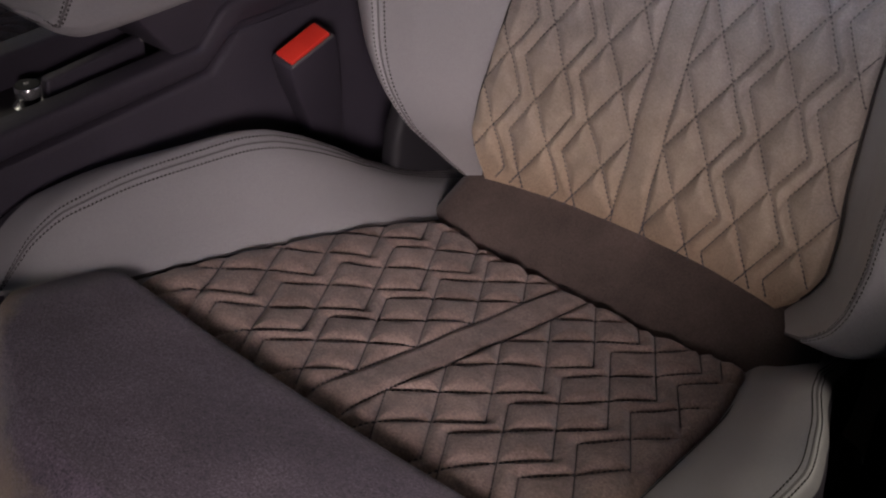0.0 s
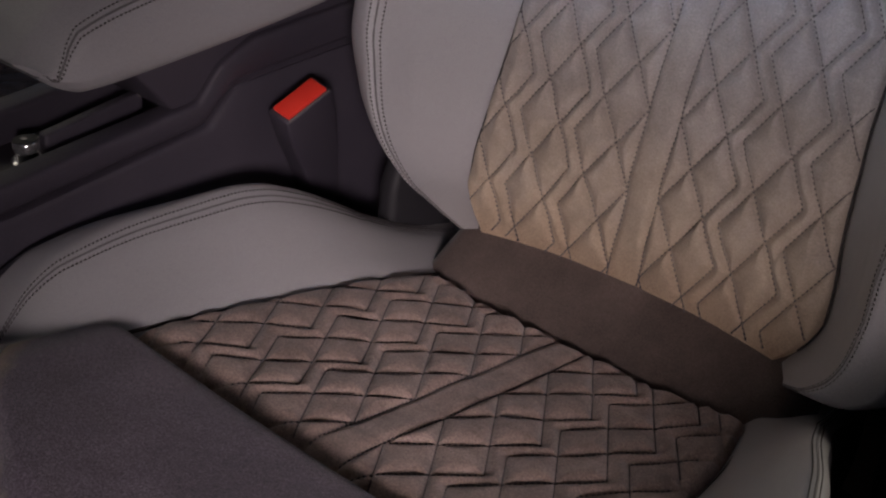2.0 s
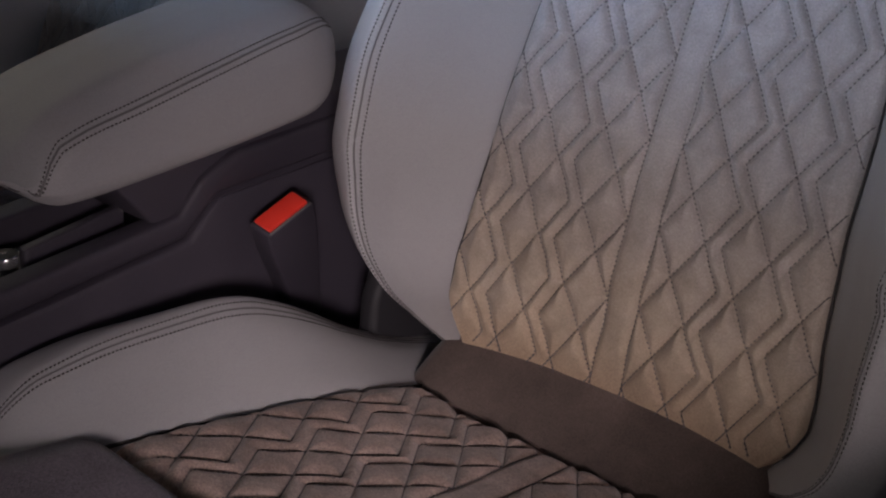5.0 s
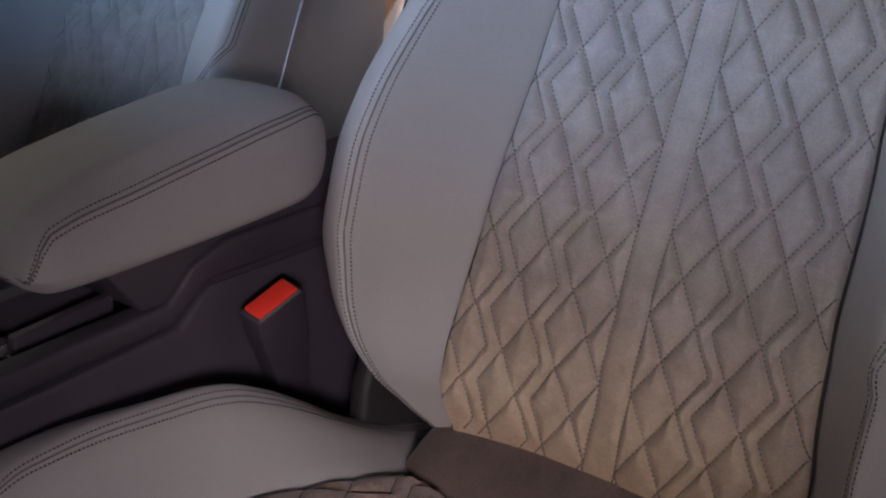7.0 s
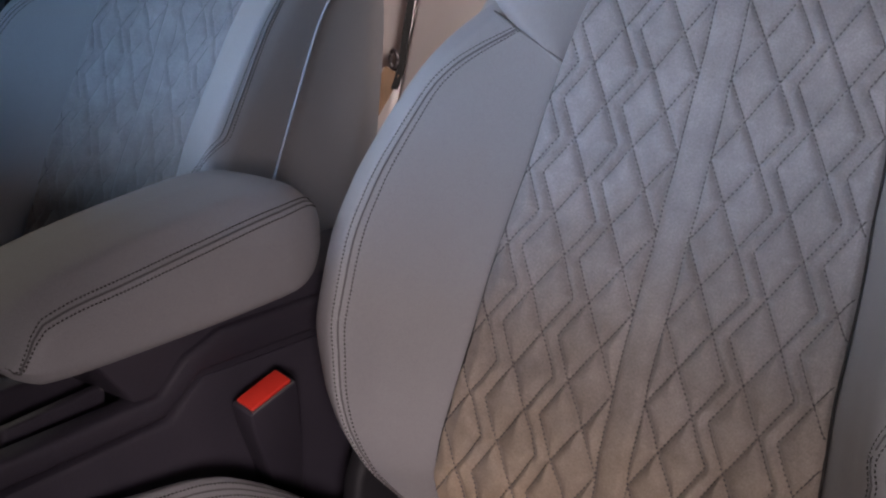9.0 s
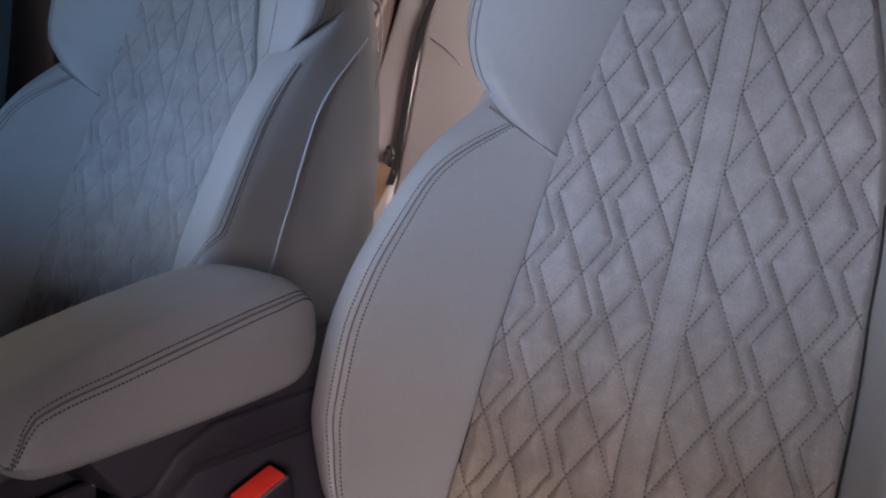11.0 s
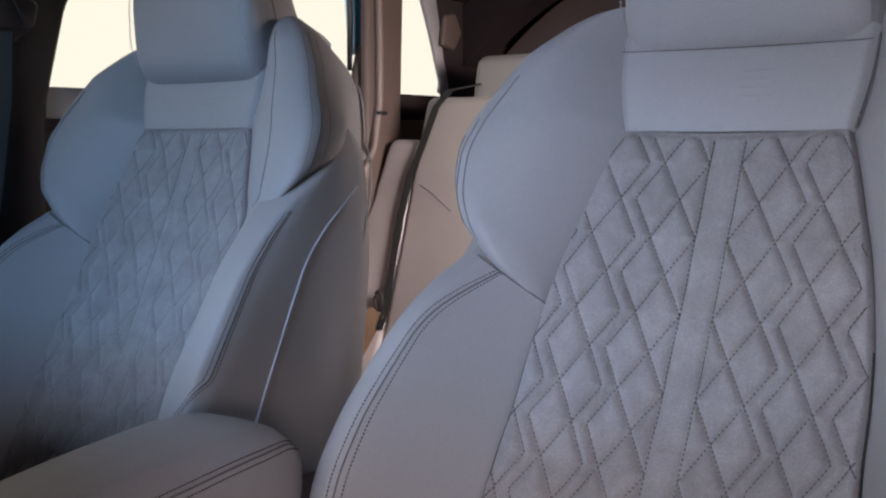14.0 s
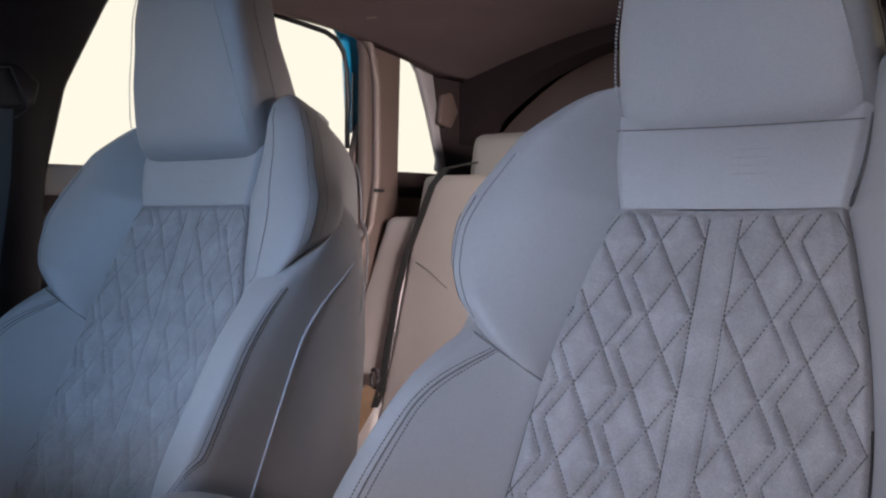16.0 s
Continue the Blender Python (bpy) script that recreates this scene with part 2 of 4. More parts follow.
def empty(name, x, y, z, label, category, group=""):
    ob = new(name)
    ob.empty_display_size = 0.1
    ob.location = (x, y, z)
    return tagged(ob, label, category, group)


def grid_faces(nu, nv, closed=False):
    i, j = np.meshgrid(np.arange(nu if closed else nu - 1), np.arange(nv - 1))
    i, j = i.ravel(), j.ravel()
    k = (i + 1) % nu
    return np.stack([j * nu + i, j * nu + k, (j + 1) * nu + k, (j + 1) * nu + i], 1)


def table(x, pts):
    """A smooth curve through a few (x, y) pairs."""
    xs, ys = np.array(pts, float).T
    x = np.clip(np.asarray(x, float), xs[0], xs[-1])
    k = np.clip(np.searchsorted(xs, x) - 1, 0, len(xs) - 2)
    d = np.diff(ys) / np.diff(xs)
    slope = np.concatenate([[d[0]], np.where(d[:-1] * d[1:] > 0, 2 * d[:-1] * d[1:] / (d[:-1] + d[1:] + 1e-30), 0.0), [d[-1]]])
    h = xs[k + 1] - xs[k]
    s = (x - xs[k]) / h
    return ((2 * s**3 - 3 * s**2 + 1) * ys[k] + (s**3 - 2 * s**2 + s) * h * slope[k]
            + (-2 * s**3 + 3 * s**2) * ys[k + 1] + (s**3 - s**2) * h * slope[k + 1])


def box(bm, lo, hi, bevel=0.0, seg=2, m=None):
    out = bmesh.ops.create_cube(bm, size=1.0)["verts"]
    for v in out:
        v.co = Vector([lo[i] + (v.co[i] + 0.5) * (hi[i] - lo[i]) for i in range(3)])
    if bevel:
        edges = {e for v in out for e in v.link_edges}
        made = bmesh.ops.bevel(bm, geom=list(edges), offset=bevel, segments=seg, affect="EDGES", profile=0.5)
        out = list({v for f in made["faces"] for v in f.verts} | {v for v in out if v.is_valid})
    if m is not None:
        bmesh.ops.transform(bm, matrix=m, verts=out)
    return out


def block(name, lo, hi, mat, bevel=0.004, seg=2, m=None):
    bm = bmesh.new()
    box(bm, lo, hi, bevel, seg, m)
    return bm_mesh(name, bm, mat)


def prism(name, yz, x0, x1, mat, bevel=0.006, seg=2):
    """An outline in y and z, drawn out from x0 to x1, with rounded edges."""
    bm = bmesh.new()
    lo = [bm.verts.new((x0, y, z)) for y, z in yz]
    hi = [bm.verts.new((x1, y, z)) for y, z in yz]
    bm.faces.new(lo)
    bm.faces.new(hi[::-1])
    n = len(yz)
    for i in range(n):
        bm.faces.new((lo[i], hi[i], hi[(i + 1) % n], lo[(i + 1) % n]))
    bmesh.ops.recalc_face_normals(bm, faces=bm.faces[:])
    if bevel:
        bmesh.ops.bevel(bm, geom=bm.edges[:], offset=bevel, segments=seg, affect="EDGES", profile=0.5)
    return bm_mesh(name, bm, mat)


def tube(name, pts, radius, mat, n=8):
    """A round bar along a line of points, with closed ends."""
    pts = [Vector(p) for p in pts]
    verts, faces = [], []
    up = Vector((0, 0, 1))
    for i, p in enumerate(pts):
        d = (pts[min(i + 1, len(pts) - 1)] - pts[max(i - 1, 0)]).normalized()
        a = d.cross(up if abs(d.z) < 0.95 else Vector((1, 0, 0))).normalized()
        b = d.cross(a)
        for k in range(n):
            ang = 2 * math.pi * k / n
            verts.append(p + (a * math.cos(ang) + b * math.sin(ang)) * radius)
    faces = [tuple(f) for f in grid_faces(n, len(pts), True)]
    faces += [tuple(range(n))[::-1], tuple(range((len(pts) - 1) * n, len(pts) * n))]
    return mesh_from(name, verts, faces, mat)


def ribbon(name, pts, sides, width, thick, mat):
    """A flat strap along points; sides: the direction of its width at each point."""
    verts = []
    for i, p in enumerate(pts):
        p, s = Vector(p), Vector(sides[i] if isinstance(sides, list) else sides).normalized()
        d = (Vector(pts[min(i + 1, len(pts) - 1)]) - Vector(pts[max(i - 1, 0)])).normalized()
        nrm = d.cross(s).normalized()
        for a, b in ((-1, -1), (1, -1), (1, 1), (-1, 1)):
            verts.append(p + s * (a * width / 2) + nrm * (b * thick / 2))
    faces = [tuple(f) for f in grid_faces(4, len(pts), True)]
    faces += [(3, 2, 1, 0), tuple(range(len(verts) - 4, len(verts)))]
    me = mesh_from(name, verts, faces, mat, smooth=False)
    return me


def fold_shades(name, lines, mat, width=0.0011, lift=0.0004):
    """Thin dark strips along a padded panel's seams: the folds' shade as colour."""
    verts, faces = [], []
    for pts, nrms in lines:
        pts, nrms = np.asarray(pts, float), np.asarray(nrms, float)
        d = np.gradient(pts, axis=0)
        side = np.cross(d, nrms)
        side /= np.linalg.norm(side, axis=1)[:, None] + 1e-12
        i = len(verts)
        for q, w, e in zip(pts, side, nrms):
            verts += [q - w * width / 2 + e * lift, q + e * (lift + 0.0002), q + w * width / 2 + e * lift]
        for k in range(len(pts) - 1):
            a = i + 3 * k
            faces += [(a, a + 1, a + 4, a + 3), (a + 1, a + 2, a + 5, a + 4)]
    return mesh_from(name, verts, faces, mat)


def stitches(name, lines, mat, length=0.0024, gap=0.0013, width=0.0008, height=0.0007):
    """Short raised stitches along lines; each line: points and the surface's normals there."""
    verts, faces = [], []
    for pts, nrms in lines:
        pts, nrms = np.asarray(pts, float), np.asarray(nrms, float)
        seg = np.linalg.norm(np.diff(pts, axis=0), axis=1)
        run = np.concatenate([[0], np.cumsum(seg)])
        s = np.arange(0, run[-1] - length, length + gap)
        if not len(s):
            continue
        at = lambda q: np.stack([np.interp(q, run, pts[:, c]) for c in range(3)], 1)
        nn = np.stack([np.interp(s, run, nrms[:, c]) for c in range(3)], 1)
        a, b = at(s), at(s + length)
        d = b - a
        d /= np.linalg.norm(d, axis=1)[:, None] + 1e-12
        side = np.cross(d, nn)
        side /= np.linalg.norm(side, axis=1)[:, None] + 1e-12
        for k in range(len(s)):
            i = len(verts)
            w, h = side[k] * width / 2, nn[k] * height
            mid = (a[k] + b[k]) / 2
            verts += [a[k] - w - h, a[k] + w - h, b[k] + w - h, b[k] - w - h,
                      mid - w * 0.7 - d[k] * length * 0.28 + h, mid + w * 0.7 - d[k] * length * 0.28 + h,
                      mid + w * 0.7 + d[k] * length * 0.28 + h, mid - w * 0.7 + d[k] * length * 0.28 + h]
            faces += [(i, i + 1, i + 5, i + 4), (i + 1, i + 2, i + 6, i + 5), (i + 2, i + 3, i + 7, i + 6),
                      (i + 3, i, i + 4, i + 7), (i + 4, i + 5, i + 6, i + 7)]
    return mesh_from(name, verts, faces, mat, smooth=False)


# ---------------------------------------------------------------- front seats
# backrest plane: u across, v up the back, w towards the front; heights above the cabin floor
BO, BV, BN = np.array([0, 0.7388, 0.32]), np.array([0, 0.3714, 0.9285]), np.array([0, -0.9285, 0.3714])
CO, CV, CN = np.array([0, 0.703, 0.336]), np.array([0, -0.9728, 0.2315]), np.array([0, 0.2315, 0.9728])
BASE = np.array([0.0, 0.55, 0.0])


def back_at(u, v, w):
    u, v, w = np.broadcast_arrays(*[np.asarray(a, float) for a in (u, v, w)])
    return np.stack([u, BO[1] + BV[1] * v + BN[1] * w, BO[2] + BV[2] * v + BN[2] * w], -1) - BASE


def cush_at(u, v, w):
    u, v, w = np.broadcast_arrays(*[np.asarray(a, float) for a in (u, v, w)])
    return np.stack([u, CO[1] + CV[1] * v + CN[1] * w, CO[2] + CV[2] * v + CN[2] * w], -1) - BASE


PANEL_HALF = [(0.0, 0.150), (0.045, 0.155), (0.058, 0.165), (0.072, 0.174), (0.09, 0.180), (0.11, 0.180), (0.16, 0.174), (0.20, 0.171), (0.24, 0.168), (0.285, 0.167), (0.345, 0.164), (0.39, 0.160), (0.42, 0.159), (0.465, 0.155), (0.504, 0.149), (0.543, 0.141), (0.582, 0.130), (0.62, 0.119), (0.654, 0.108)]
BULGE = [(0.03, 0.0), (0.09, 0.006), (0.16, 0.0135), (0.24, 0.0145), (0.32, 0.0085), (0.40, 0.003), (0.48, 0.0), (0.70, 0.0)]
MID = -0.003
COLUMNS = [(0.0154, 0.0217), (0.0743, 0.0216), (0.1335, 0.0213)]
CUSH_COLUMNS = [(0.0155, 0.0223), (0.0765, 0.0214), (0.1380, 0.0214)]


def quilt(u, v, columns, v0, half, amp, slack=0.0):
    """Height of a padded, stitched panel: zigzag seams in columns beside a plain centre stripe."""
    au = np.abs(u)
    dist = np.abs(au - columns[0][0])
    lean = np.zeros_like(dist)
    for u0, h in columns:
        a = (au - u0) / h
        over = np.maximum(np.maximum(-a, a - 3), 0) * h
        ac = np.clip(a, 0, 3)
        b = (v - v0) / half
        k = half * h / math.hypot(half, h)
        d1 = np.abs((b - ac + 1) % 2 - 1) * k
        d2 = np.abs((b + ac + 1) % 2 - 1) * k
        dist = np.minimum(dist, np.hypot(np.minimum(d1, d2), over))
        lean = np.where((a > 0) & (a < 3), ((b + np.sign(u) * ac) / 2) % 1.0, lean)
    q = np.clip(dist / 0.0150, 0, 1)
    puff = amp * (0.42 * (1 - np.exp(-dist / 0.0026)) + 0.58 * (1 - (1 - q) ** 2))
    puff = puff * (1 - 0.35 * lean * (slack > 0)) + slack * lean**2 * (1 - np.exp(-dist / 0.0035))
    stripe = au < columns[0][0]
    return np.where(stripe, amp * 0.6 * (0.6 * (1 - np.exp(-dist / 0.0026)) + 0.4 * (1 - np.clip(1 - dist / 0.009, 0, 1) ** 2)), puff)


def quilt_lines(columns, v0, half, vmin, vmax, umax, place, height):
    """The seam lines of quilt() as points with normals."""
    lines = []
    for side in (-1, 1):
        vs = np.arange(vmin, vmax, 0.004)
        lines.append((side * columns[0][0] * np.ones_like(vs), vs))
        for u0, h in columns:
            for phase in range(3):
                vs = np.arange(vmin, vmax, 0.0025)
                b = ((vs - v0) / half - 2 * phase) % 6
                a = 3 - np.abs(b - 3)
                us = side * (u0 + a * h)
                keep = np.abs(us) < umax(vs) - 0.0012
                cut = np.flatnonzero(np.diff(keep.astype(int))) + 1
                for us_, vs_, k_ in zip(np.split(us, cut), np.split(vs, cut), np.split(keep, cut)):
                    if len(us_) > 3 and k_[0]:
                        lines.append((us_, vs_))
    out = []
    for us, vs in lines:
        p = place(us, vs, height(us, vs))
        e = place(us, vs, height(us, vs) + 0.01) - p
        out.append((p, e / np.linalg.norm(e, axis=1)[:, None]))
    return out


def back_quilt(u, v):
    p = table(v, PANEL_HALF)
    fade = np.clip((v - 0.053) / 0.038, 0, 1) * np.clip((0.652 - v) / 0.006, 0.0, 1)
    s = np.abs(u) / p
    dip = 0.008 * s**2 - 0.005 - 0.006 * np.clip((s - 0.97) / 0.03, 0, 1) ** 2
    fade = fade * np.clip((0.995 - s) / 0.11, 0, 1) ** 0.75
    low = np.clip((0.34 - v) / 0.22, 0, 1)
    bumps = (0.0012 + 0.0010 * low) * np.sin(u * 61 + 3 * np.sin(v * 17)) * np.sin(v * 47 + 2 * np.sin(u * 23))
    bumps = bumps + 0.0011 * low * np.sin(u * 130 + v * 90 + 4 * np.sin(v * 31)) * np.sin(v * 105 - u * 60 + 3 * np.sin(u * 37))
    return quilt(u, v, COLUMNS, 0.0628, 0.0351, 0.0088, 0.0058) * fade * (1 + 0.15 * low - 0.28 * np.clip((v - 0.33) / 0.25, 0, 1)) + dip + table(v, BULGE) + bumps * np.clip((v - 0.05) / 0.04, 0, 1)


def cush_half(v):
    return table(v, [(0.0, 0.166), (0.09, 0.187), (0.18, 0.198), (0.26, 0.206), (0.33, 0.208)])


CUSH_SHEAR = 0.07


def cush_quilt(u, v):
    p = cush_half(v)
    roll = -0.03 * np.clip((v - 0.285) / 0.035, 0, 1) ** 2.5 * 0.5 - 0.012 * np.clip((0.02 - v) / 0.02, 0, 1)
    s = np.abs(u) / p
    dip = 0.010 * s**3 - 0.022 * np.clip((s - 0.93) / 0.07, 0, 1) ** 1.6
    soft_edge = np.clip((0.985 - s) / 0.12, 0, 1) ** 0.8
    bumps = 0.0014 * np.sin(u * 53 + 2 * np.sin(v * 21)) * np.sin(v * 39 + 2 * np.sin(u * 19))
    return quilt(u, v - CUSH_SHEAR * u, CUSH_COLUMNS, 0.004, 0.0323, 0.0058) * soft_edge + dip - 0.003 + roll + bumps * soft_edge


def sheet(name, us, vs, f, mat):
    u, v = np.meshgrid(us, vs)
    p = f(u, v).reshape(-1, 3)
    return mesh_from(name, p, grid_faces(len(us), len(vs)), mat)


# lower side bolster of the backrest: its outline, seen from the front
BOLSTER = [(0.045, 0.150), (0.065, 0.172), (0.085, 0.200), (0.118, 0.239), (0.155, 0.266), (0.21, 0.286), (0.27, 0.287), (0.326, 0.283), (0.38, 0.277), (0.42, 0.271), (0.45, 0.266), (0.48, 0.258), (0.51, 0.248), (0.54, 0.238), (0.57, 0.235), (0.62, 0.24), (0.68, 0.22)]
FOOT = [(0.045, 0.20), (0.058, 0.245), (0.075, 0.268), (0.11, 0.28), (0.16, 0.285), (0.21, 0.288)]
RIDGE = [(0.045, 0.025), (0.065, 0.06), (0.085, 0.088), (0.118, 0.106), (0.16, 0.116), (0.21, 0.122), (0.28, 0.126), (0.326, 0.121), (0.38, 0.106), (0.42, 0.090), (0.45, 0.076), (0.48, 0.060), (0.51, 0.043), (0.54, 0.022), (0.58, 0.0), (0.62, -0.01), (0.68, -0.02)]
DEEP = [(0.045, 0.12), (0.2, 0.145), (0.3, 0.135), (0.4, 0.11), (0.5, 0.085), (0.58, 0.06), (0.65, 0.045), (0.7, 0.03), (0.775, 0.02)]
SHOULDER = [(0.462, 0.146), (0.470, 0.150), (0.482, 0.163), (0.495, 0.187), (0.507, 0.209), (0.518, 0.224), (0.545, 0.249), (0.577, 0.263), (0.607, 0.266), (0.64, 0.259), (0.668, 0.246), (0.716, 0.219), (0.745, 0.191), (0.768, 0.158), (0.780, 0.125)]


FLANK = [(0.46, 0.284), (0.551, 0.273), (0.603, 0.262), (0.652, 0.245), (0.675, 0.237), (0.721, 0.218), (0.758, 0.190), (0.797, 0.141)]
LOWER_FLANK = [(0.2, 0.287), (0.45, 0.285), (0.52, 0.283), (0.58, 0.277), (0.62, 0.267), (0.652, 0.252), (0.67, 0.236)]


OUTER_SHOULDER = [(0.462, 0.146), (0.480, 0.155), (0.505, 0.180), (0.522, 0.208), (0.534, 0.237), (0.546, 0.262), (0.565, 0.269), (0.60, 0.271), (0.63, 0.267), (0.668, 0.252), (0.716, 0.232), (0.745, 0.214), (0.768, 0.195), (0.785, 0.174), (0.796, 0.156), (0.802, 0.142)]


def ring(o, p, h, deep, m, lean=(0.26, 0.64), rear=0.0, foot=0.0, flat=0.0):
    """A padded edge in section: from the panel's seam over the ridge to the outside and back."""
    t = np.linspace(0, 1, m)
    span = o - p
    pts = np.array([(p - 0.004, foot - 0.020), (p + 0.0002, foot - 0.006), (p + 0.20 * span, lean[0] * h + 0.6 * foot), (p + 0.42 * span, lean[1] * h), (o - min(0.034, 0.33 * span), h),
                    (o - min(0.011, 0.12 * span), h * 0.93), (o, h * 0.66), (o + 0.003, h * 0.2 - 0.015), (o - 0.004, -deep * 0.6), (o - 0.016, -deep)])
    if flat:
        pts[2:7] = pts[2:7] * (1 - flat) + flat * np.array([(p + 0.19 * span, 0.36 * h), (p + 0.36 * span, 0.68 * h), (o - min(0.052, 0.46 * span), 0.96 * h), (o - min(0.012, 0.12 * span), h), (o, 0.74 * h)])
    if rear:
        pts[-3:, 0] = o + (0.7 if rear > o else 0.15) * (rear - o), rear, rear - 0.008
    s = np.linspace(0, 1, len(pts))
    return table(t, list(zip(s, pts[:, 0]))), table(t, list(zip(s, pts[:, 1])))


def back_bolster(side, seat):
    vs = np.concatenate([np.linspace(0.047, 0.1, 14), np.linspace(0.105, 0.67, 70)])
    m = 90
    verts, seams = [], [[], [], [], []]
    for v in vs:
        p = float(table(v, PANEL_HALF)) + side * MID
        o = max(float(table(v, BOLSTER)), p + 0.002)
        if side > 0 and v < 0.21:
            o = float(table(v, FOOT))
        if side > 0 and v > 0.27:
            o = float(table(v, [(0.27, 0.287), (0.326, 0.285), (0.38, 0.282), (0.42, 0.278), (0.45, 0.275), (0.51, 0.273), (0.54, 0.274), (0.57, 0.273), (0.60, 0.269), (0.64, 0.256), (0.68, 0.22)]))
        h = float(table(v, RIDGE)) if side < 0 or v > 0.12 else float(table(v, [(0.045, 0.06), (0.06, 0.10), (0.12, 0.108)]))
        if side < 0 and v > 0.38:
            h = float(table(v, [(0.38, 0.106), (0.42, 0.092), (0.45, 0.079), (0.48, 0.062), (0.51, 0.039), (0.54, 0.014), (0.58, -0.006), (0.62, -0.012), (0.68, -0.02)]))
        if side > 0 and v > 0.326:
            h = float(table(v, [(0.326, 0.121), (0.38, 0.109), (0.42, 0.098), (0.45, 0.089), (0.48, 0.078), (0.51, 0.065), (0.53, 0.056), (0.55, 0.046), (0.58, 0.026), (0.62, -0.004), (0.68, -0.03)]))
        us, ws = ring(o, p, h, float(table(v, DEEP)) + 0.012, m, (0.26, 0.64) if side < 0 else (0.21, 0.58), rear=float(table(v, LOWER_FLANK)) if v > 0.2 else 0.0, foot=float(table(v, BULGE)), flat=float(np.clip(0.6 + (v - 0.2) / 0.1, 0.6, 1)) if side > 0 else 0.0)
        if side > 0:
            fold = np.sin(us * 520 + v * 60 + 1.5 * math.sin(v * 70)) * np.exp(-((np.arange(m) - 27) / 8.0) ** 2) * math.exp(-((v - 0.16) / 0.055) ** 2)
            ws = ws + 0.0013 * fold
        verts.append(back_at(side * us, v, ws))
        for k, i in enumerate((35.8, 37.1, 38.4)):
            if side < 0:
                i -= 9 * float(np.clip((v - 0.42) / 0.09, 0, 1)) ** 2
            if side > 0:
                i += 18 * float(np.clip((v - 0.22) / 0.10, 0, 1))
            if v < (0.512 if side < 0 else 0.538):
                seams[k].append((side * float(np.interp(i, np.arange(m), us)), v, float(np.interp(i, np.arange(m), ws))))
        want = float(table(v, [(0.05, 0.035), (0.30, 0.033), (0.38, 0.023), (0.46, 0.018), (0.485, 0.016), (0.51, 0.010), (0.53, -0.001), (0.553, -0.017), (0.584, -0.036), (0.62, -0.056)]))
        i = 50 + int(np.argmin(np.abs(ws[50:] - want)))
        if v < 0.625:
            seams[3].append((side * us[i], v, ws[i]))
    verts = np.concatenate(verts)
    f = grid_faces(m, len(vs))
    made = part("side_bolster", mesh_from("side_bolster", verts, f if side > 0 else f[:, ::-1], LEATHER), seat)
    return made, seams


def shoulder(side, seat):
    vs = np.linspace(0.462, 0.780 if side < 0 else 0.802, 56)
    m = 40
    verts, edge = [], [[], [], [], []]
    for v in vs:
        p = float(table(v, PANEL_HALF)) + side * MID if v < 0.654 else float(table(v, [(0.654, 0.108), (0.70, 0.116), (0.734, 0.119), (0.775, 0.11)] if side < 0 else [(0.654, 0.108), (0.70, 0.112), (0.734, 0.110), (0.775, 0.108), (0.79, 0.116), (0.802, 0.130)]))
        o = max(float(table(v, SHOULDER if side < 0 else OUTER_SHOULDER)), p + 0.006)
        low_end = float(table(v, [(0.462, 0.45), (0.485, 0.72), (0.51, 0.93), (0.54, 1.0), (0.8, 1.0)]))
        h = 0.056 * min(1.0, (o - p) / 0.10) ** 0.7 * (low_end * (1.0 - 0.25 * max(0.0, (v - 0.62) / 0.15)) if side < 0 else 1.0) * float(table(v, [(0.4, 1.0), (0.8, 1.0)] if side < 0 else [(0.462, 0.20), (0.50, 0.50), (0.53, 0.78), (0.56, 0.94), (0.62, 1.0), (0.68, 1.0), (0.78, 0.95)]))
        puffy = float(np.clip((v - 0.50) / 0.06, 0, 1))
        top_rise = 0.185 * max(0.0, 1 - (v - 0.462) / 0.24)
        us, ws = ring(o, p, h, 0.068, m, (0.34, 0.72) if side < 0 else (0.20 + 0.28 * puffy, 0.55 + 0.32 * puffy), float(table(v + top_rise, FLANK)))
        lift = 0.012 * math.exp(-((v - 0.462) / 0.02) ** 2)
        past = np.clip((np.arange(m) / (m - 1) - 0.52) / 0.48, 0, 1)
        rise = top_rise * past**1.1
        verts.append(back_at(side * us, v + rise, ws - lift))
        if (0.53 if side > 0 else 0.522) < v < 0.765:
            for k, i in enumerate((24, 26, 28, 15) if side > 0 else (19, 21, 23, 15)):
                edge[k].append(verts[-1][i] + np.array([0, -0.0004, 0.0002]))
    f = grid_faces(m, len(vs))
    made = part("shoulder_bolster", mesh_from("shoulder_bolster", np.concatenate(verts), f if side > 0 else f[:, ::-1], LEATHER), seat)
    if side > 0:
        part("edge_seam", tube("edge_seam", edge[1], 0.0008, CREASE, 6), made)
    else:
        for k, n in ((0, 30), (1, 22), (2, 18)):
            part("edge_seam", tube("edge_seam", edge[k][:n], 0.0006, SOFT_SEAM, 6), made)
    if side > 0:
        part("edge_seam", tube("edge_seam", edge[3], 0.0005, SOFT_SEAM, 6), made)
    ps = np.linspace(0.30, 0.74, 40)
    part("shell_piping", tube("shell_piping", back_at(side * (np.maximum(table(ps, FLANK), table(ps, LOWER_FLANK) * (ps < 0.66)) - 0.004), ps, -0.07 - 0.02 * np.clip((0.5 - ps) / 0.2, 0, 1)), 0.0014, PIPING, 8), seat, "thin pale edge of the backrest shell")
    out = np.array(edge[1]) - back_at(side * 0.15, 0.6, -0.05)
    out /= np.linalg.norm(out, axis=1)[:, None]
    if side > 0:
        part("edge_stitching", stitches("edge_stitching", [(edge[0], out)], THREAD), made)
        part("edge_stitching", stitches("edge_stitching", [(edge[2], out)], THREAD), made)


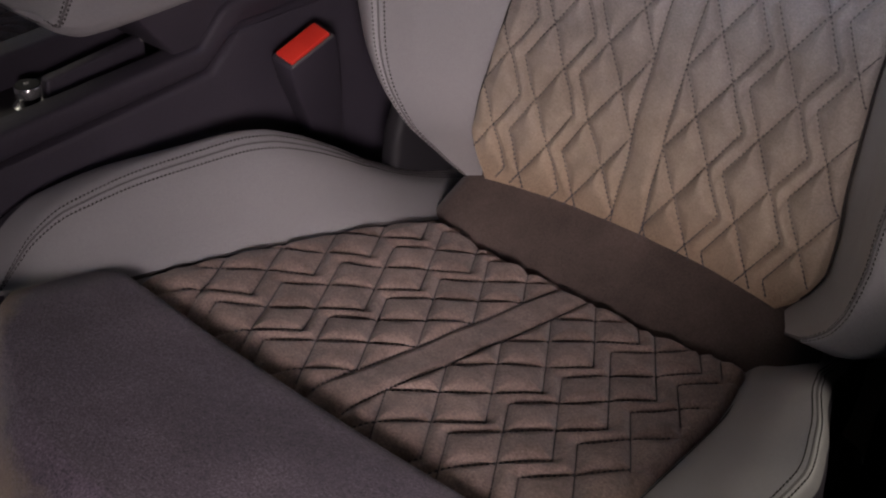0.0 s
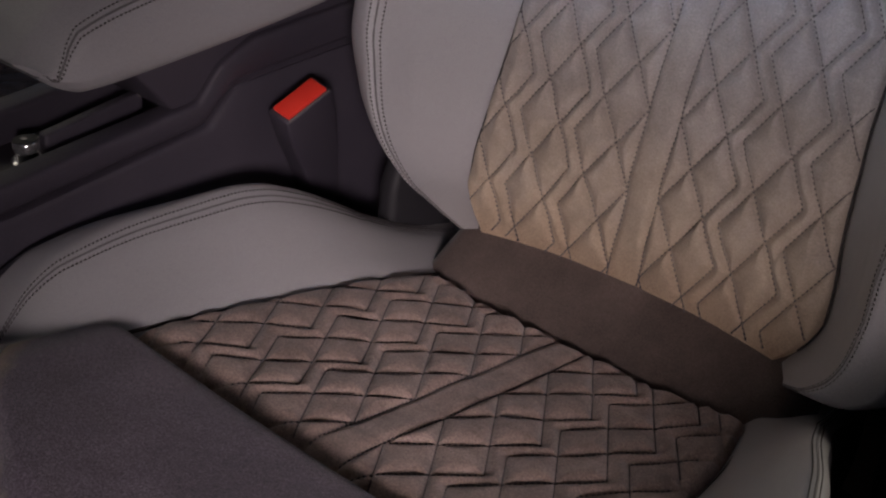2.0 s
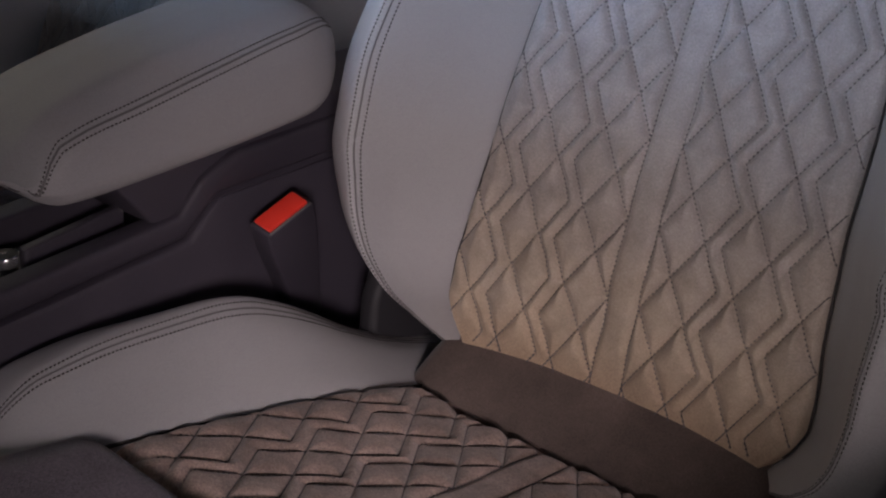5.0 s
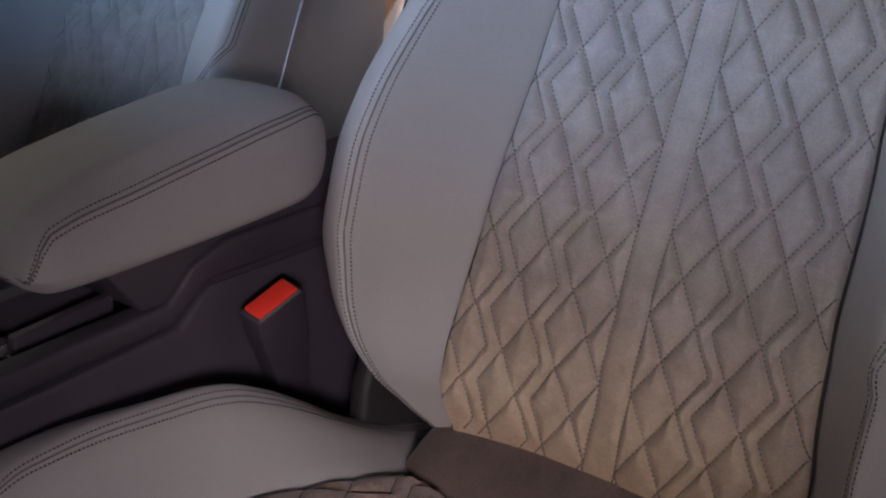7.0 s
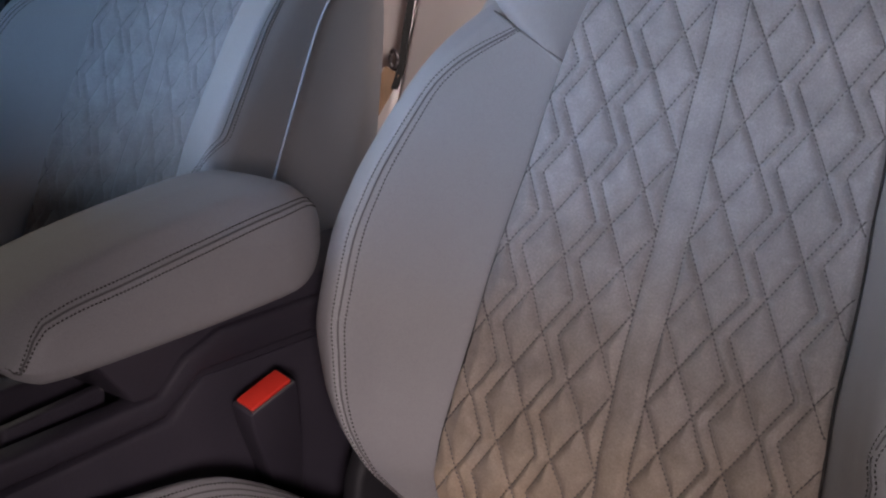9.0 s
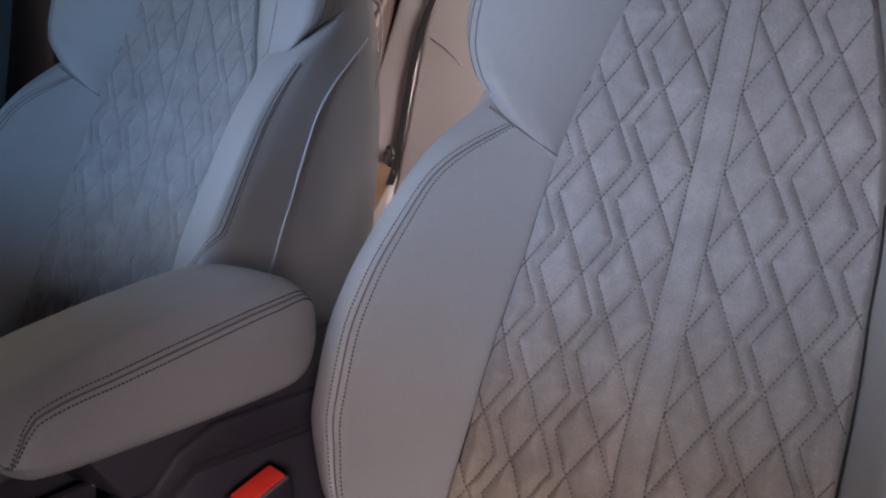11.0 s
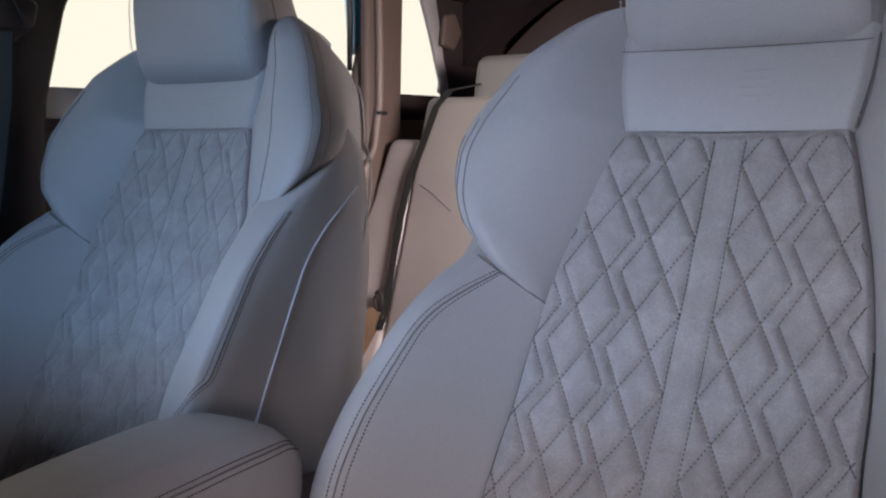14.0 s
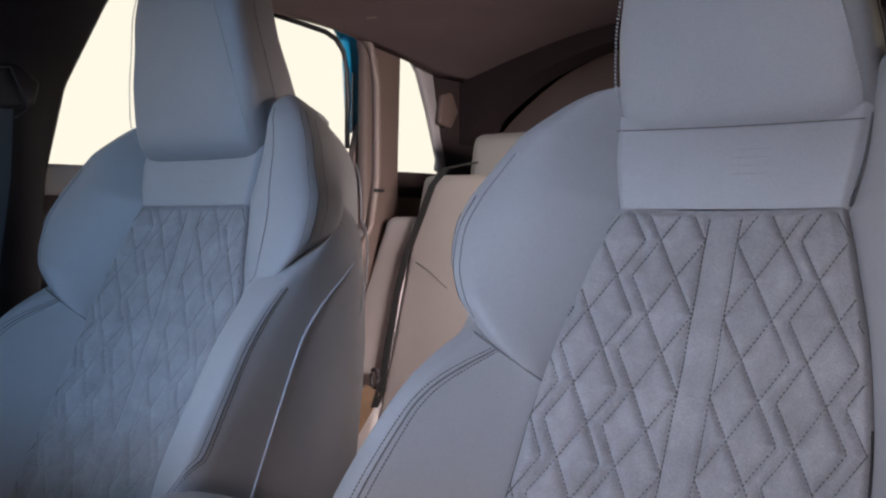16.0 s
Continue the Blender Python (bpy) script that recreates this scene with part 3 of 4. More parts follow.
def cushion_bolster(side, seat):
    """Side bolster of the seat cushion; its height runs in a hump from the front to the backrest."""
    vs = np.linspace(-0.13, 0.405, 90)
    m = 72
    verts, rims = [], [[], [], []]
    for v in vs:
        y = CO[1] - 0.9728 * v
        zc = CO[2] - 0.238 * (y - 0.703)
        top = float(table(y, [(0.30, 0.385), (0.326, 0.408), (0.354, 0.438), (0.384, 0.450), (0.43, 0.453), (0.484, 0.452), (0.53, 0.450), (0.56, 0.444), (0.603, 0.424), (0.642, 0.400), (0.698, 0.362), (0.761, 0.328), (0.83, 0.303)]))
        p = float(table(v, [(-0.13, 0.15), (0.0, 0.160), (0.09, 0.182), (0.18, 0.193), (0.26, 0.201), (0.31, 0.204), (0.36, 0.216), (0.405, 0.230)]))
        h = max(top - zc, -0.02) + 0.002
        o = float(table(v, [(-0.13, 0.245), (0.0, 0.262), (0.12, 0.268), (0.2, 0.277), (0.28, 0.286), (0.33, 0.286), (0.38, 0.277), (0.405, 0.264)]))
        if side > 0:
            o = float(table(v, [(-0.13, 0.195), (0.0, 0.218), (0.066, 0.238), (0.13, 0.258), (0.18, 0.280), (0.222, 0.292), (0.33, 0.286), (0.38, 0.262), (0.405, 0.240)]))
        swell = float(table(v, [(-0.13, 0.0), (0.12, 0.0), (0.20, 0.012), (0.30, 0.030), (0.405, 0.034)])) if side < 0 else 0.0
        pts = np.array([(p - 0.012, -0.014), (p + 0.002, 0.002), (p + 0.35 * (o - p), h * 0.42), (p + 0.7 * (o - p), h * 0.85), (o - 0.006, h), (o + 0.004 + 0.5 * swell, h * 0.9), (o + 0.011 + swell, h * 0.5 - 0.01), (o + 0.013 + swell, -0.05), (o + 0.006 + swell, -0.11), (o - 0.005, -0.15)])
        pts[:3, 1] -= np.array([1.0, 1.0, 0.5]) * (float(table(v, [(-0.13, 0.006), (0.0, 0.009), (0.09, 0.0)])) if side < 0 else 0.0)
        s = np.linspace(0, 1, len(pts))
        t = np.linspace(0, 1, m)
        us, ws = table(t, list(zip(s, pts[:, 0]))), table(t, list(zip(s, pts[:, 1])))
        verts.append(cush_at(side * us, v, ws))
        for k, i in enumerate((24, 26, 28) if side < 0 else (30, 32, 34)):
            i += int(round(2 * min(max((0.06 - v) / 0.12, 0.0), 1.0))) if side < 0 else 0
            rims[k].append((side * us[i], v, ws[i]))
    f = grid_faces(m, len(vs))
    f = f if side < 0 else f[:, ::-1]
    low = (f % m).min(1) >= 40
    verts = np.concatenate(verts)
    made = part("cushion_bolster", mesh_from("cushion_bolster", verts, f[~low], LEATHER), seat)
    part("side_trim", mesh_from("side_trim", verts, f[low], PLASTIC), seat, "black plastic side trim below the cushion")
    return made, rims


def front_edge(u):
    return table(np.abs(u), [(0.0, 0.515), (0.06, 0.505), (0.12, 0.475), (0.18, 0.435), (0.225, 0.39), (0.25, 0.36)])


def thigh_support(seat):
    us, ts = np.linspace(-0.238, 0.238, 70), np.linspace(0, 1, 60)

    def f(u, t):
        vf = front_edge(u)
        v0 = 0.316
        over = np.clip((t - 0.50) / 0.50, 0, 1)
        v = v0 + (vf - 0.022 * np.clip(1 - (u / 0.19) ** 2, -0.6, 1) - v0) * np.minimum(t / 0.50, 1) + 0.032 * np.sin(over * math.pi / 2)
        w = 0.012 * (1 - np.clip(1 - t / 0.10, 0, 1) ** 2) - 0.016 * np.clip(1 - t / 0.04, 0, 1) - 0.13 * over**1.6 + 0.004
        w = w - 0.02 * np.clip((np.abs(u) - 0.18) / 0.058, 0, 1) ** 2
        return cush_at(u, v, w)

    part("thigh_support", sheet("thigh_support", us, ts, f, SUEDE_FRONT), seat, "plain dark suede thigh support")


def headrest(seat):
    vs = np.linspace(0.7215, 1.0, 44)
    m = 56
    verts = []
    for v in vs:
        wf = float(table(v, [(0.7215, 0.0), (0.728, 0.020), (0.76, 0.042), (0.80, 0.062), (0.85, 0.085), (0.90, 0.108), (0.95, 0.118), (1.0, 0.09)]))
        hw = float(table(v, [(0.7215, 0.112), (0.731, 0.120), (0.76, 0.128), (0.80, 0.127), (0.85, 0.118), (0.90, 0.108), (0.95, 0.097), (1.0, 0.06)]))
        dp = float(table(v, [(0.726, 0.13), (0.76, 0.160), (0.80, 0.150), (0.85, 0.135), (0.90, 0.118), (0.95, 0.10), (1.0, 0.06)]))
        for k in range(m):
            a = 2 * math.pi * k / m
            c, s = math.cos(a), math.sin(a)
            e = 0.36
            uu, ww = math.copysign(abs(c) ** e, c), math.copysign(abs(s) ** e, s)
            taper = 1.0 - 0.16 * (1 - ww) / 2
            verts.append(back_at(hw * uu * taper, v, wf - dp / 2 + dp / 2 * ww))
    f = [tuple(q) for q in grid_faces(m, len(vs), True)]
    f += [tuple(range(m))[::-1], tuple(range((len(vs) - 1) * m, len(vs) * m))]
    return part("headrest", mesh_from("headrest", verts, f, LEATHER), seat)


def lines_of(seams, place, lift):
    out = []
    for s in seams:
        s = np.array(s)
        p = place(s[:, 0], s[:, 1], s[:, 2] + lift)
        e = place(s[:, 0], s[:, 1], s[:, 2] + 0.01) - p
        out.append((p, e / np.linalg.norm(e, axis=1)[:, None]))
    return out


def shell_half(v):
    return table(v, [(0.0, 0.2), (0.1, 0.225), (0.2, 0.286), (0.3, 0.285), (0.42, 0.263), (0.5, 0.245), (0.56, 0.245), (0.6, 0.256), (0.65, 0.24), (0.716, 0.198), (0.775, 0.11)])


def wrinkles(u, v):
    """Loose, sat-in folds that mostly run up the panel."""
    a = np.sin(u * 190 + 2.4 * np.sin(v * 21) + 1.7 * np.sin(v * 47 + u * 30)) * (0.5 + 0.5 * np.sin(v * 26 + u * 41 + 2 * np.sin(u * 33)))
    b = np.sin(u * 95 - v * 33 + 2.2 * np.sin(v * 15 + 1.0) + np.sin(u * 70)) * (0.5 + 0.5 * np.sin(v * 39 - u * 52))
    c = np.sin(v * 120 + u * 75 + 2.0 * np.sin(u * 44)) * np.sin(u * 60 + v * 18) ** 2
    return 0.0016 * a - 0.0022 * np.abs(b) ** 0.5 + 0.0010 * c


def worn_quilt(u, v):
    """The same quilting gone slack: shallow pads under loose folds."""
    s = u / table(v, PANEL_HALF)
    smooth = table(v, BULGE) + 0.008 * s**2
    return smooth + 0.62 * (back_quilt(u, v) - smooth) + 0.55 * wrinkles(u, v) * np.clip((1 - np.abs(s)) / 0.12, 0, 1) * np.clip((0.652 - v) / 0.02, 0, 1)


def back_panel(height):
    def place(s, v):
        u = s * table(v, PANEL_HALF)
        return back_at(u + MID, v, height(u, v) - 0.016 * (np.abs(s) > 1.0005))
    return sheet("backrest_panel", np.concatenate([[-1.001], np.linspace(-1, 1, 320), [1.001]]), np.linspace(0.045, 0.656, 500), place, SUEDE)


def panel_lines(height):
    return quilt_lines(COLUMNS, 0.0628, 0.0351, 0.051, 0.65, lambda v: table(v, PANEL_HALF), lambda u, v, w: back_at(u + MID, v, w), height)


def front_seat(x):
    seat = empty("front_seat", x, BASE[1], BASE[2], "grey leather sport seat with quilted suede centre and stitched bolsters", "car seat", "front seats")
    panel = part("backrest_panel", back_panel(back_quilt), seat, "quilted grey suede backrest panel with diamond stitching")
    lines = panel_lines(back_quilt)
    tagged(part("panel_stitching", stitches("panel_stitching", lines, THREAD_GREY, length=0.0028, gap=0.0016, width=0.0011, height=0.0020), panel), kind="stuff")
    tagged(part("panel_creases", fold_shades("panel_creases", lines, SUEDE_FOLD_SHADE), panel), kind="stuff")
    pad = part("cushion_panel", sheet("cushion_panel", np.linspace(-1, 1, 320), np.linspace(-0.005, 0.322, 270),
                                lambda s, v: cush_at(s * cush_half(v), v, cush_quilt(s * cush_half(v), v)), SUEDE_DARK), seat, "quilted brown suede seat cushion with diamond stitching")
    lines = quilt_lines(CUSH_COLUMNS, 0.004, 0.0323, 0.01, 0.31, lambda v: cush_half(v) - 0.016, lambda u, v, w: cush_at(u, v + CUSH_SHEAR * u, w), lambda u, v: cush_quilt(u, v + CUSH_SHEAR * u))
    tagged(part("cushion_stitching", stitches("cushion_stitching", lines, THREAD_GREY, length=0.0027, gap=0.0015, width=0.0010, height=0.0019), pad), kind="stuff")
    tagged(part("cushion_creases", fold_shades("cushion_creases", lines, BROWN_FOLD_SHADE), pad), kind="stuff")

    def band(u, t):
        v, w = 0.058 - 0.066 * t, 0.042 * t**1.3 + 0.006 * np.sin(t * math.pi) - 0.004
        return back_at(u * (0.186 + 0.012 * t), v, w - 0.03 * np.clip((np.abs(u) - 0.9) / 0.1, 0, 1) ** 2)
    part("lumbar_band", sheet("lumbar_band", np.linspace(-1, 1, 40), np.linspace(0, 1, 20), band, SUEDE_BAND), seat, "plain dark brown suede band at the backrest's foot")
    for side in (-1, 1):
        bolster, seams = back_bolster(side, seat)
        part("bolster_stitching", stitches("bolster_stitching", lines_of((seams[0], seams[2]), back_at, 0.0004), THREAD), bolster)
        part("bolster_seam", tube("bolster_seam", lines_of((seams[1],), back_at, -0.0004)[0][0], 0.0010, CREASE, 6), bolster)
        vs = np.linspace(0.06, 0.47, 80)
        half = table(vs, PANEL_HALF)
        part("panel_seam", tube("panel_seam", back_at(side * half + MID, vs, table(vs, BULGE) - 0.0022), 0.0011, THREAD, 6), panel)
        run = np.array([q for q in seams[3] if 0.10 < q[1] < 0.61])
        run = np.stack([np.convolve(np.pad(run[:, c], 5, "edge"), np.ones(11) / 11, "valid") for c in range(3)], 1)
        piping = [back_at(side * (q[0] + 0.001), q[1], q[2]) for q in run]
        part("piping", tube("piping", piping, 0.0017, PIPING, 8), bolster, "pale piping along the backrest's flank")
        shoulder(side, seat)
        line = []
        for k in np.linspace(0.04, 0.80, 24):
            u, v = 0.142 + 0.090 * k, 0.4755 + 0.048 * k
            us, ws = ring(float(table(v, BOLSTER)), float(table(v, PANEL_HALF)), float(table(v, RIDGE)), 0.09, 90)
            line.append(back_at(side * u, v, float(np.interp(u, us[:40], ws[:40])) + 0.0012))
        part("shoulder_seam", tube("shoulder_seam", line, 0.0009, CREASE, 6), bolster)
        side_pad, rims = cushion_bolster(side, seat)
        vs = np.linspace(0.0, 0.315, 50)
        part("panel_seam", tube("panel_seam", cush_at(side * (cush_half(vs) - 0.003), vs, 0.0005), 0.0018, THREAD, 6), pad)
        part("rim_seam", tube("rim_seam", lines_of((rims[1],), cush_at, -0.0004)[0][0], 0.0010, CREASE, 6), side_pad)
        part("rim_stitching", stitches("rim_stitching", lines_of((rims[0], rims[2]), cush_at, 0.0004), THREAD), side_pad)
    thigh_support(seat)

    def strip(u, v):
        hw = table(v, [(0.652, 0.107), (0.70, 0.116), (0.74, 0.120)])
        return back_at(u * (hw + 0.004), v, 0.004 + 0.012 * np.clip((v - 0.652) / 0.09, 0, 1) + 0.004 * np.sin(np.clip((v - 0.652) / 0.088, 0, 1) * math.pi) + 0.004 * u**2 - 0.02 * np.clip((np.abs(u) - 0.94) / 0.06, 0, 1) ** 2)
    neck = part("neck_panel", sheet("neck_panel", np.linspace(-1, 1, 40), np.linspace(0.652, 0.742, 24), strip, LEATHER), seat, "smooth grey leather neck panel with an embossed mark")
    head = headrest(seat)
    us = np.linspace(-0.118, 0.118, 40)
    part("neck_seam", tube("neck_seam", back_at(us, 0.7262, 0.0180 + 0.003 * (us / 0.118) ** 2), 0.0006, CREASE, 6), neck)
    for side in (-1, 1):
        vs = np.linspace(0.655, 0.735, 20)
        part("neck_seam", tube("neck_seam", back_at(side * (table(vs, [(0.652, 0.107), (0.70, 0.116), (0.74, 0.120)]) + 0.001), vs, 0.002 + 0.012 * (vs - 0.652) / 0.09), 0.0010, CREASE, 6), neck)
        vs = np.linspace(0.74, 0.95, 40)
        hw = table(vs, [(0.735, 0.118), (0.76, 0.124), (0.80, 0.122), (0.85, 0.113), (0.90, 0.103), (0.95, 0.092)])
        wf = table(vs, [(0.732, 0.020), (0.76, 0.042), (0.80, 0.062), (0.85, 0.085), (0.90, 0.108), (0.95, 0.118)])
        line = back_at(side * hw * (0.955 if side < 0 else np.linspace(0.955, 0.62, len(vs))), vs, wf - (0.0055 if side < 0 else np.interp(vs, [0.74, 0.78, 0.82, 0.95], [0.0045, 0.0012, 0.0, -0.0002])))
        deep = table(vs, [(0.726, 0.13), (0.76, 0.160), (0.80, 0.150), (0.85, 0.135), (0.90, 0.118), (0.95, 0.10)])
        part("headrest_seam", tube("headrest_seam", back_at(side * hw * 0.975, vs, wf - 0.42 * deep), 0.0009, CREASE, 6), head)
        part("headrest_stitching", stitches("headrest_stitching", [(line, np.repeat([[side * 0.35, -0.86, 0.35]], len(line), 0))], THREAD_PALE, width=0.0010, height=0.0012), head)
    for k in range(4):
        v = 0.683 + 0.0075 * k
        f = (v - 0.652) / 0.09
        at = Vector(back_at(0.02, v, 0.0034 + 0.012 * f + 0.004 * math.sin(f * math.pi)))
        part("embossed_bar", block("embossed_bar", (-0.017 + 0.002 * (k % 2), -0.0012, -0.0009), (0.015 + 0.002 * (k % 2), 0.0012, 0.0009), LEATHER, 0.0006,
                                   m=Matrix.Translation(at) @ Matrix.Rotation(radians(-22), 4, "X")), neck)
    for side in (-1, 1):
        cover = [(0.205, 0.42), (0.185, 0.38), (0.178, 0.33), (0.18, 0.22), (0.37, 0.22), (0.39, 0.50), (0.25, 0.47)]
        part("hinge_cover", prism("hinge_cover", cover, side * 0.262 - 0.012, side * 0.262 + 0.012, HINGE, 0.008, 3), seat, "black plastic hinge cover")
    bm = bmesh.new()
    box(bm, (-0.245, -0.30, 0.06), (0.245, 0.24, 0.26), 0.03, 3)
    part("seat_base", bm_mesh("seat_base", bm, PLASTIC), seat, "black plastic seat base")
    back = sheet("back_shell", np.linspace(-1, 1, 30), np.linspace(0.0, 0.775, 40),
                 lambda q, v: back_at(q * shell_half(v), v, -table(v, DEEP) + 0.004 - 0.03 * (1 - q**4)), PLASTIC)
    part("back_shell", back, seat, "black plastic backrest shell")
    return seat


near_seat = front_seat(-0.466)
far_seat = copy_thing(near_seat, pose(-1.262, BASE[1] + 0.058, BASE[2] + 0.009))
tagged(far_seat, "grey leather sport seat beside the console, quilted suede softly wrinkled")
for ob in far_seat.children:
    if ob.name.startswith("headrest"):
        ob.location.y -= 0.022
    if ob.name.startswith("backrest_panel"):
        ob.data = back_panel(worn_quilt)
        ob["label"] = "quilted grey suede backrest panel, loosely wrinkled"
        for seam in ob.children:
            if seam.name.startswith("panel_creases"):
                seam.data = fold_shades("panel_creases", panel_lines(worn_quilt), SUEDE_FOLD_SHADE, 0.0016)
            if seam.name.startswith("panel_stitching"):
                bpy.data.objects.remove(seam)

# ---------------------------------------------------------------- shell of the car
def structure(name, me, label=""):
    return tagged(new(name, me), label, "", "", "structure")


structure("floor", block("floor", (-1.66, -1.0, -0.06), (-0.02, 2.6, 0.0), CARPET), "black carpeted cabin floor")
structure("ceiling", block("ceiling", (-1.60, -0.35, 1.315), (-0.02, 2.7, 1.35), HEADLINER, 0.0), "brown fabric headliner")
# unseen; its high edge cuts the windscreen light low on the seats
structure("wall_dash", block("wall_dash", (-1.62, -0.9, 0.0), (-0.06, -0.45, 1.09), PLASTIC, 0.05, 4), "plain black unseen wall in place of the dashboard")
structure("wall_rear", block("wall_rear", (-1.66, 2.62, 0.0), (-0.02, 2.68, 1.33), BLACK_FABRIC), "dark tailgate")
structure("wall_left", block("wall_left", (-0.06, 1.15, 0.0), (-0.02, 2.62, 0.98), PILLAR_DARK), "dark door trim")
# added wall; its top edge keeps doorway light off the seat's outer third
structure("wall_left_front", block("wall_left_front", (-0.07, -0.45, 0.0), (-0.015, 1.15, 0.58), PLASTIC, 0.02, 4), "plain black wall added beside the seat to shade its outer side")
# wall and cover added out of view to block sky light at the doorway
structure("wall_outer", block("wall_outer", (0.42, -1.0, -0.44), (0.46, 1.3, 1.35), OUTER, 0.004), "unseen plain dark wall added beside the open doorway")
structure("ceiling_outer", block("ceiling_outer", (-0.015, -1.0, 1.32), (0.415, 1.3, 1.35), OUTER, 0.004), "unseen plain dark cover added over the open doorway")
structure("wall_right", block("wall_right", (-1.66, -0.9, 0.0), (-1.62, 2.62, 0.963), PILLAR, 0.003), "brown door trim below the windows")
structure("sill", block("sill", (-1.655, 0.9, 0.955), (-1.606, 1.5, 1.003), SILL, 0.008, 3), "pale window sill")
structure("pillar_b", prism("pillar_b", [(0.86, 0.55), (1.015, 0.55), (1.035, 0.98), (1.071, 1.121), (1.149, 1.262), (1.20, 1.33), (0.95, 1.33), (0.90, 1.1)], -1.64, -1.60, PILLAR_DARK, 0.012, 3), "black pillar trim")
structure("pillar_c", prism("pillar_c", [(1.745, 0.45), (1.90, 0.45), (1.853, 0.98), (1.861, 1.20), (1.866, 1.33), (1.73, 1.33), (1.748, 1.24), (1.745, 0.98)], -1.628, -1.606, PILLAR, 0.011, 4), "brown pillar trim")
structure("trim", prism("trim", [(1.728, 0.96), (1.80, 0.96), (1.80, 1.112), (1.764, 1.112), (1.748, 1.06)], -1.650, -1.632, PILLAR, 0.004, 2), "brown corner trim beside the window")
structure("pillar_d", prism("pillar_d", [(2.008, 0.9), (2.62, 0.9), (2.62, 1.33), (1.95, 1.33), (1.968, 1.236), (1.990, 1.15), (2.012, 1.03)], -1.64, -1.612, BLACK_FABRIC, 0.006, 3), "dark rear pillar trim")
structure("trim_quarter", prism("trim_quarter", [(1.83, 0.55), (2.20, 0.55), (2.20, 1.0), (1.99, 1.016), (1.838, 1.017)], -1.648, -1.626, BLACK_FABRIC, 0.004, 2), "dark trim below the quarter window")
ridge_pts = [(-1.603, 1.70, 1.295), (-1.603, 1.735, 1.283), (-1.602, 1.758, 1.262), (-1.601, 1.770, 1.235), (-1.600, 1.776, 1.19), (-1.600, 1.777, 1.10), (-1.600, 1.776, 1.0), (-1.600, 1.770, 0.965), (-1.600, 1.757, 0.91), (-1.600, 1.738, 0.865), (-1.600, 1.70, 0.78)]
structure("trim_pillar", tube("trim_pillar", ridge_pts, 0.0085, RIDGE_TRIM, 12), "rounded pale brown edge of the pillar trim")
structure("trim_catch", block("trim_catch", (-1.600, 1.764, 0.972), (-1.588, 1.788, 0.979), PILLAR_DARK, 0.002), "small dark catch on the pillar trim")
structure("trim_rear_pillar", prism("trim_rear_pillar", [(1.975, 1.12), (2.02, 1.112), (2.045, 1.15), (2.022, 1.192), (1.985, 1.185)], -1.614, -1.600, PILLAR, 0.006, 3), "small brown cover on the rear pillar")


def rail_low(y):
    return table(y, [(-0.3, 1.292), (1.2, 1.299), (1.5, 1.292), (1.66, 1.281), (1.77, 1.262), (1.87, 1.244), (2.0, 1.219), (2.2, 1.214)])


def cove(y, a):
    x = -1.605 + 0.52 * a
    z = rail_low(y) + (1.3145 - rail_low(y)) * np.sin(np.clip(a, 0, 1) * math.pi / 2)
    return np.stack([x, y, np.where(a < 0, 1.34, z)], -1)


structure("rail", sheet("rail", np.linspace(-0.3, 2.15, 60), np.concatenate([[-0.04], np.linspace(0, 1, 24)]), cove, HEADLINER), "brown headliner curving down to the side windows")


def arch(name, y0, y1, lift0, lift1, mat, label):
    """A curved band over the tailgate opening, from the side up to the roof."""
    xs = np.linspace(-1.66, -0.02, 40)
    base = table(np.abs(xs + 0.837), [(0.0, 1.36), (0.36, 1.335), (0.56, 1.285), (0.70, 1.205), (0.82, 1.10)])
    verts = [p for x, z in zip(xs, base) for p in ((x, y0, z + lift0), (x, y0, z + lift1), (x, y1, z + lift1), (x, y1, z + lift0))]
    return structure(name, mesh_from(name, verts, grid_faces(4, len(xs), True), mat, False), label)


arch("trim_rear", 2.06, 2.14, -0.06, 0.065, BLACK_FABRIC, "dark trim round the tailgate opening")
arch("trim_tailgate", 2.20, 2.23, -0.26, -0.040, TAILGATE, "brown tailgate trim")
handle = prism("roof_handle", [(1.622, 1.330), (1.638, 1.296), (1.646, 1.290), (1.668, 1.293), (1.690, 1.301), (1.712, 1.313), (1.728, 1.330)], -1.514, -1.488, RIDGE_TRIM, 0.006, 4)
tagged(new("roof_handle", handle), "pale brown plastic grab handle end under the headliner", "grab handle")
structure("window_frame", prism("window_frame", [(1.878, 1.252), (1.945, 1.243), (1.972, 1.230), (1.985, 1.17), (2.000, 1.09), (2.020, 1.035), (2.005, 1.018), (1.985, 1.022), (1.990, 1.045), (1.956, 1.145), (1.924, 1.224), (1.905, 1.246)], -1.626, -1.614, FRAME_GREY, 0.004), "pale window frame")
structure("backdrop", block("backdrop", (-9.0, -14.0, -1.0), (-8.9, 24.0, 9.0), BACKDROP, 0.0), "plain bright hazy distance")
structure("ground", block("ground", (-300, -300, -0.75), (300, 300, -0.45), GROUND, 0.0), "pale sandy ground")
structure("door_edge", prism("door_edge", [(1.748, 1.092), (1.81, 1.092), (1.81, 1.31), (1.70, 1.31), (1.725, 1.285), (1.742, 1.25)], -1.664, -1.653, PAINT, 0.003, 3), "bright blue painted door edge beside the window")
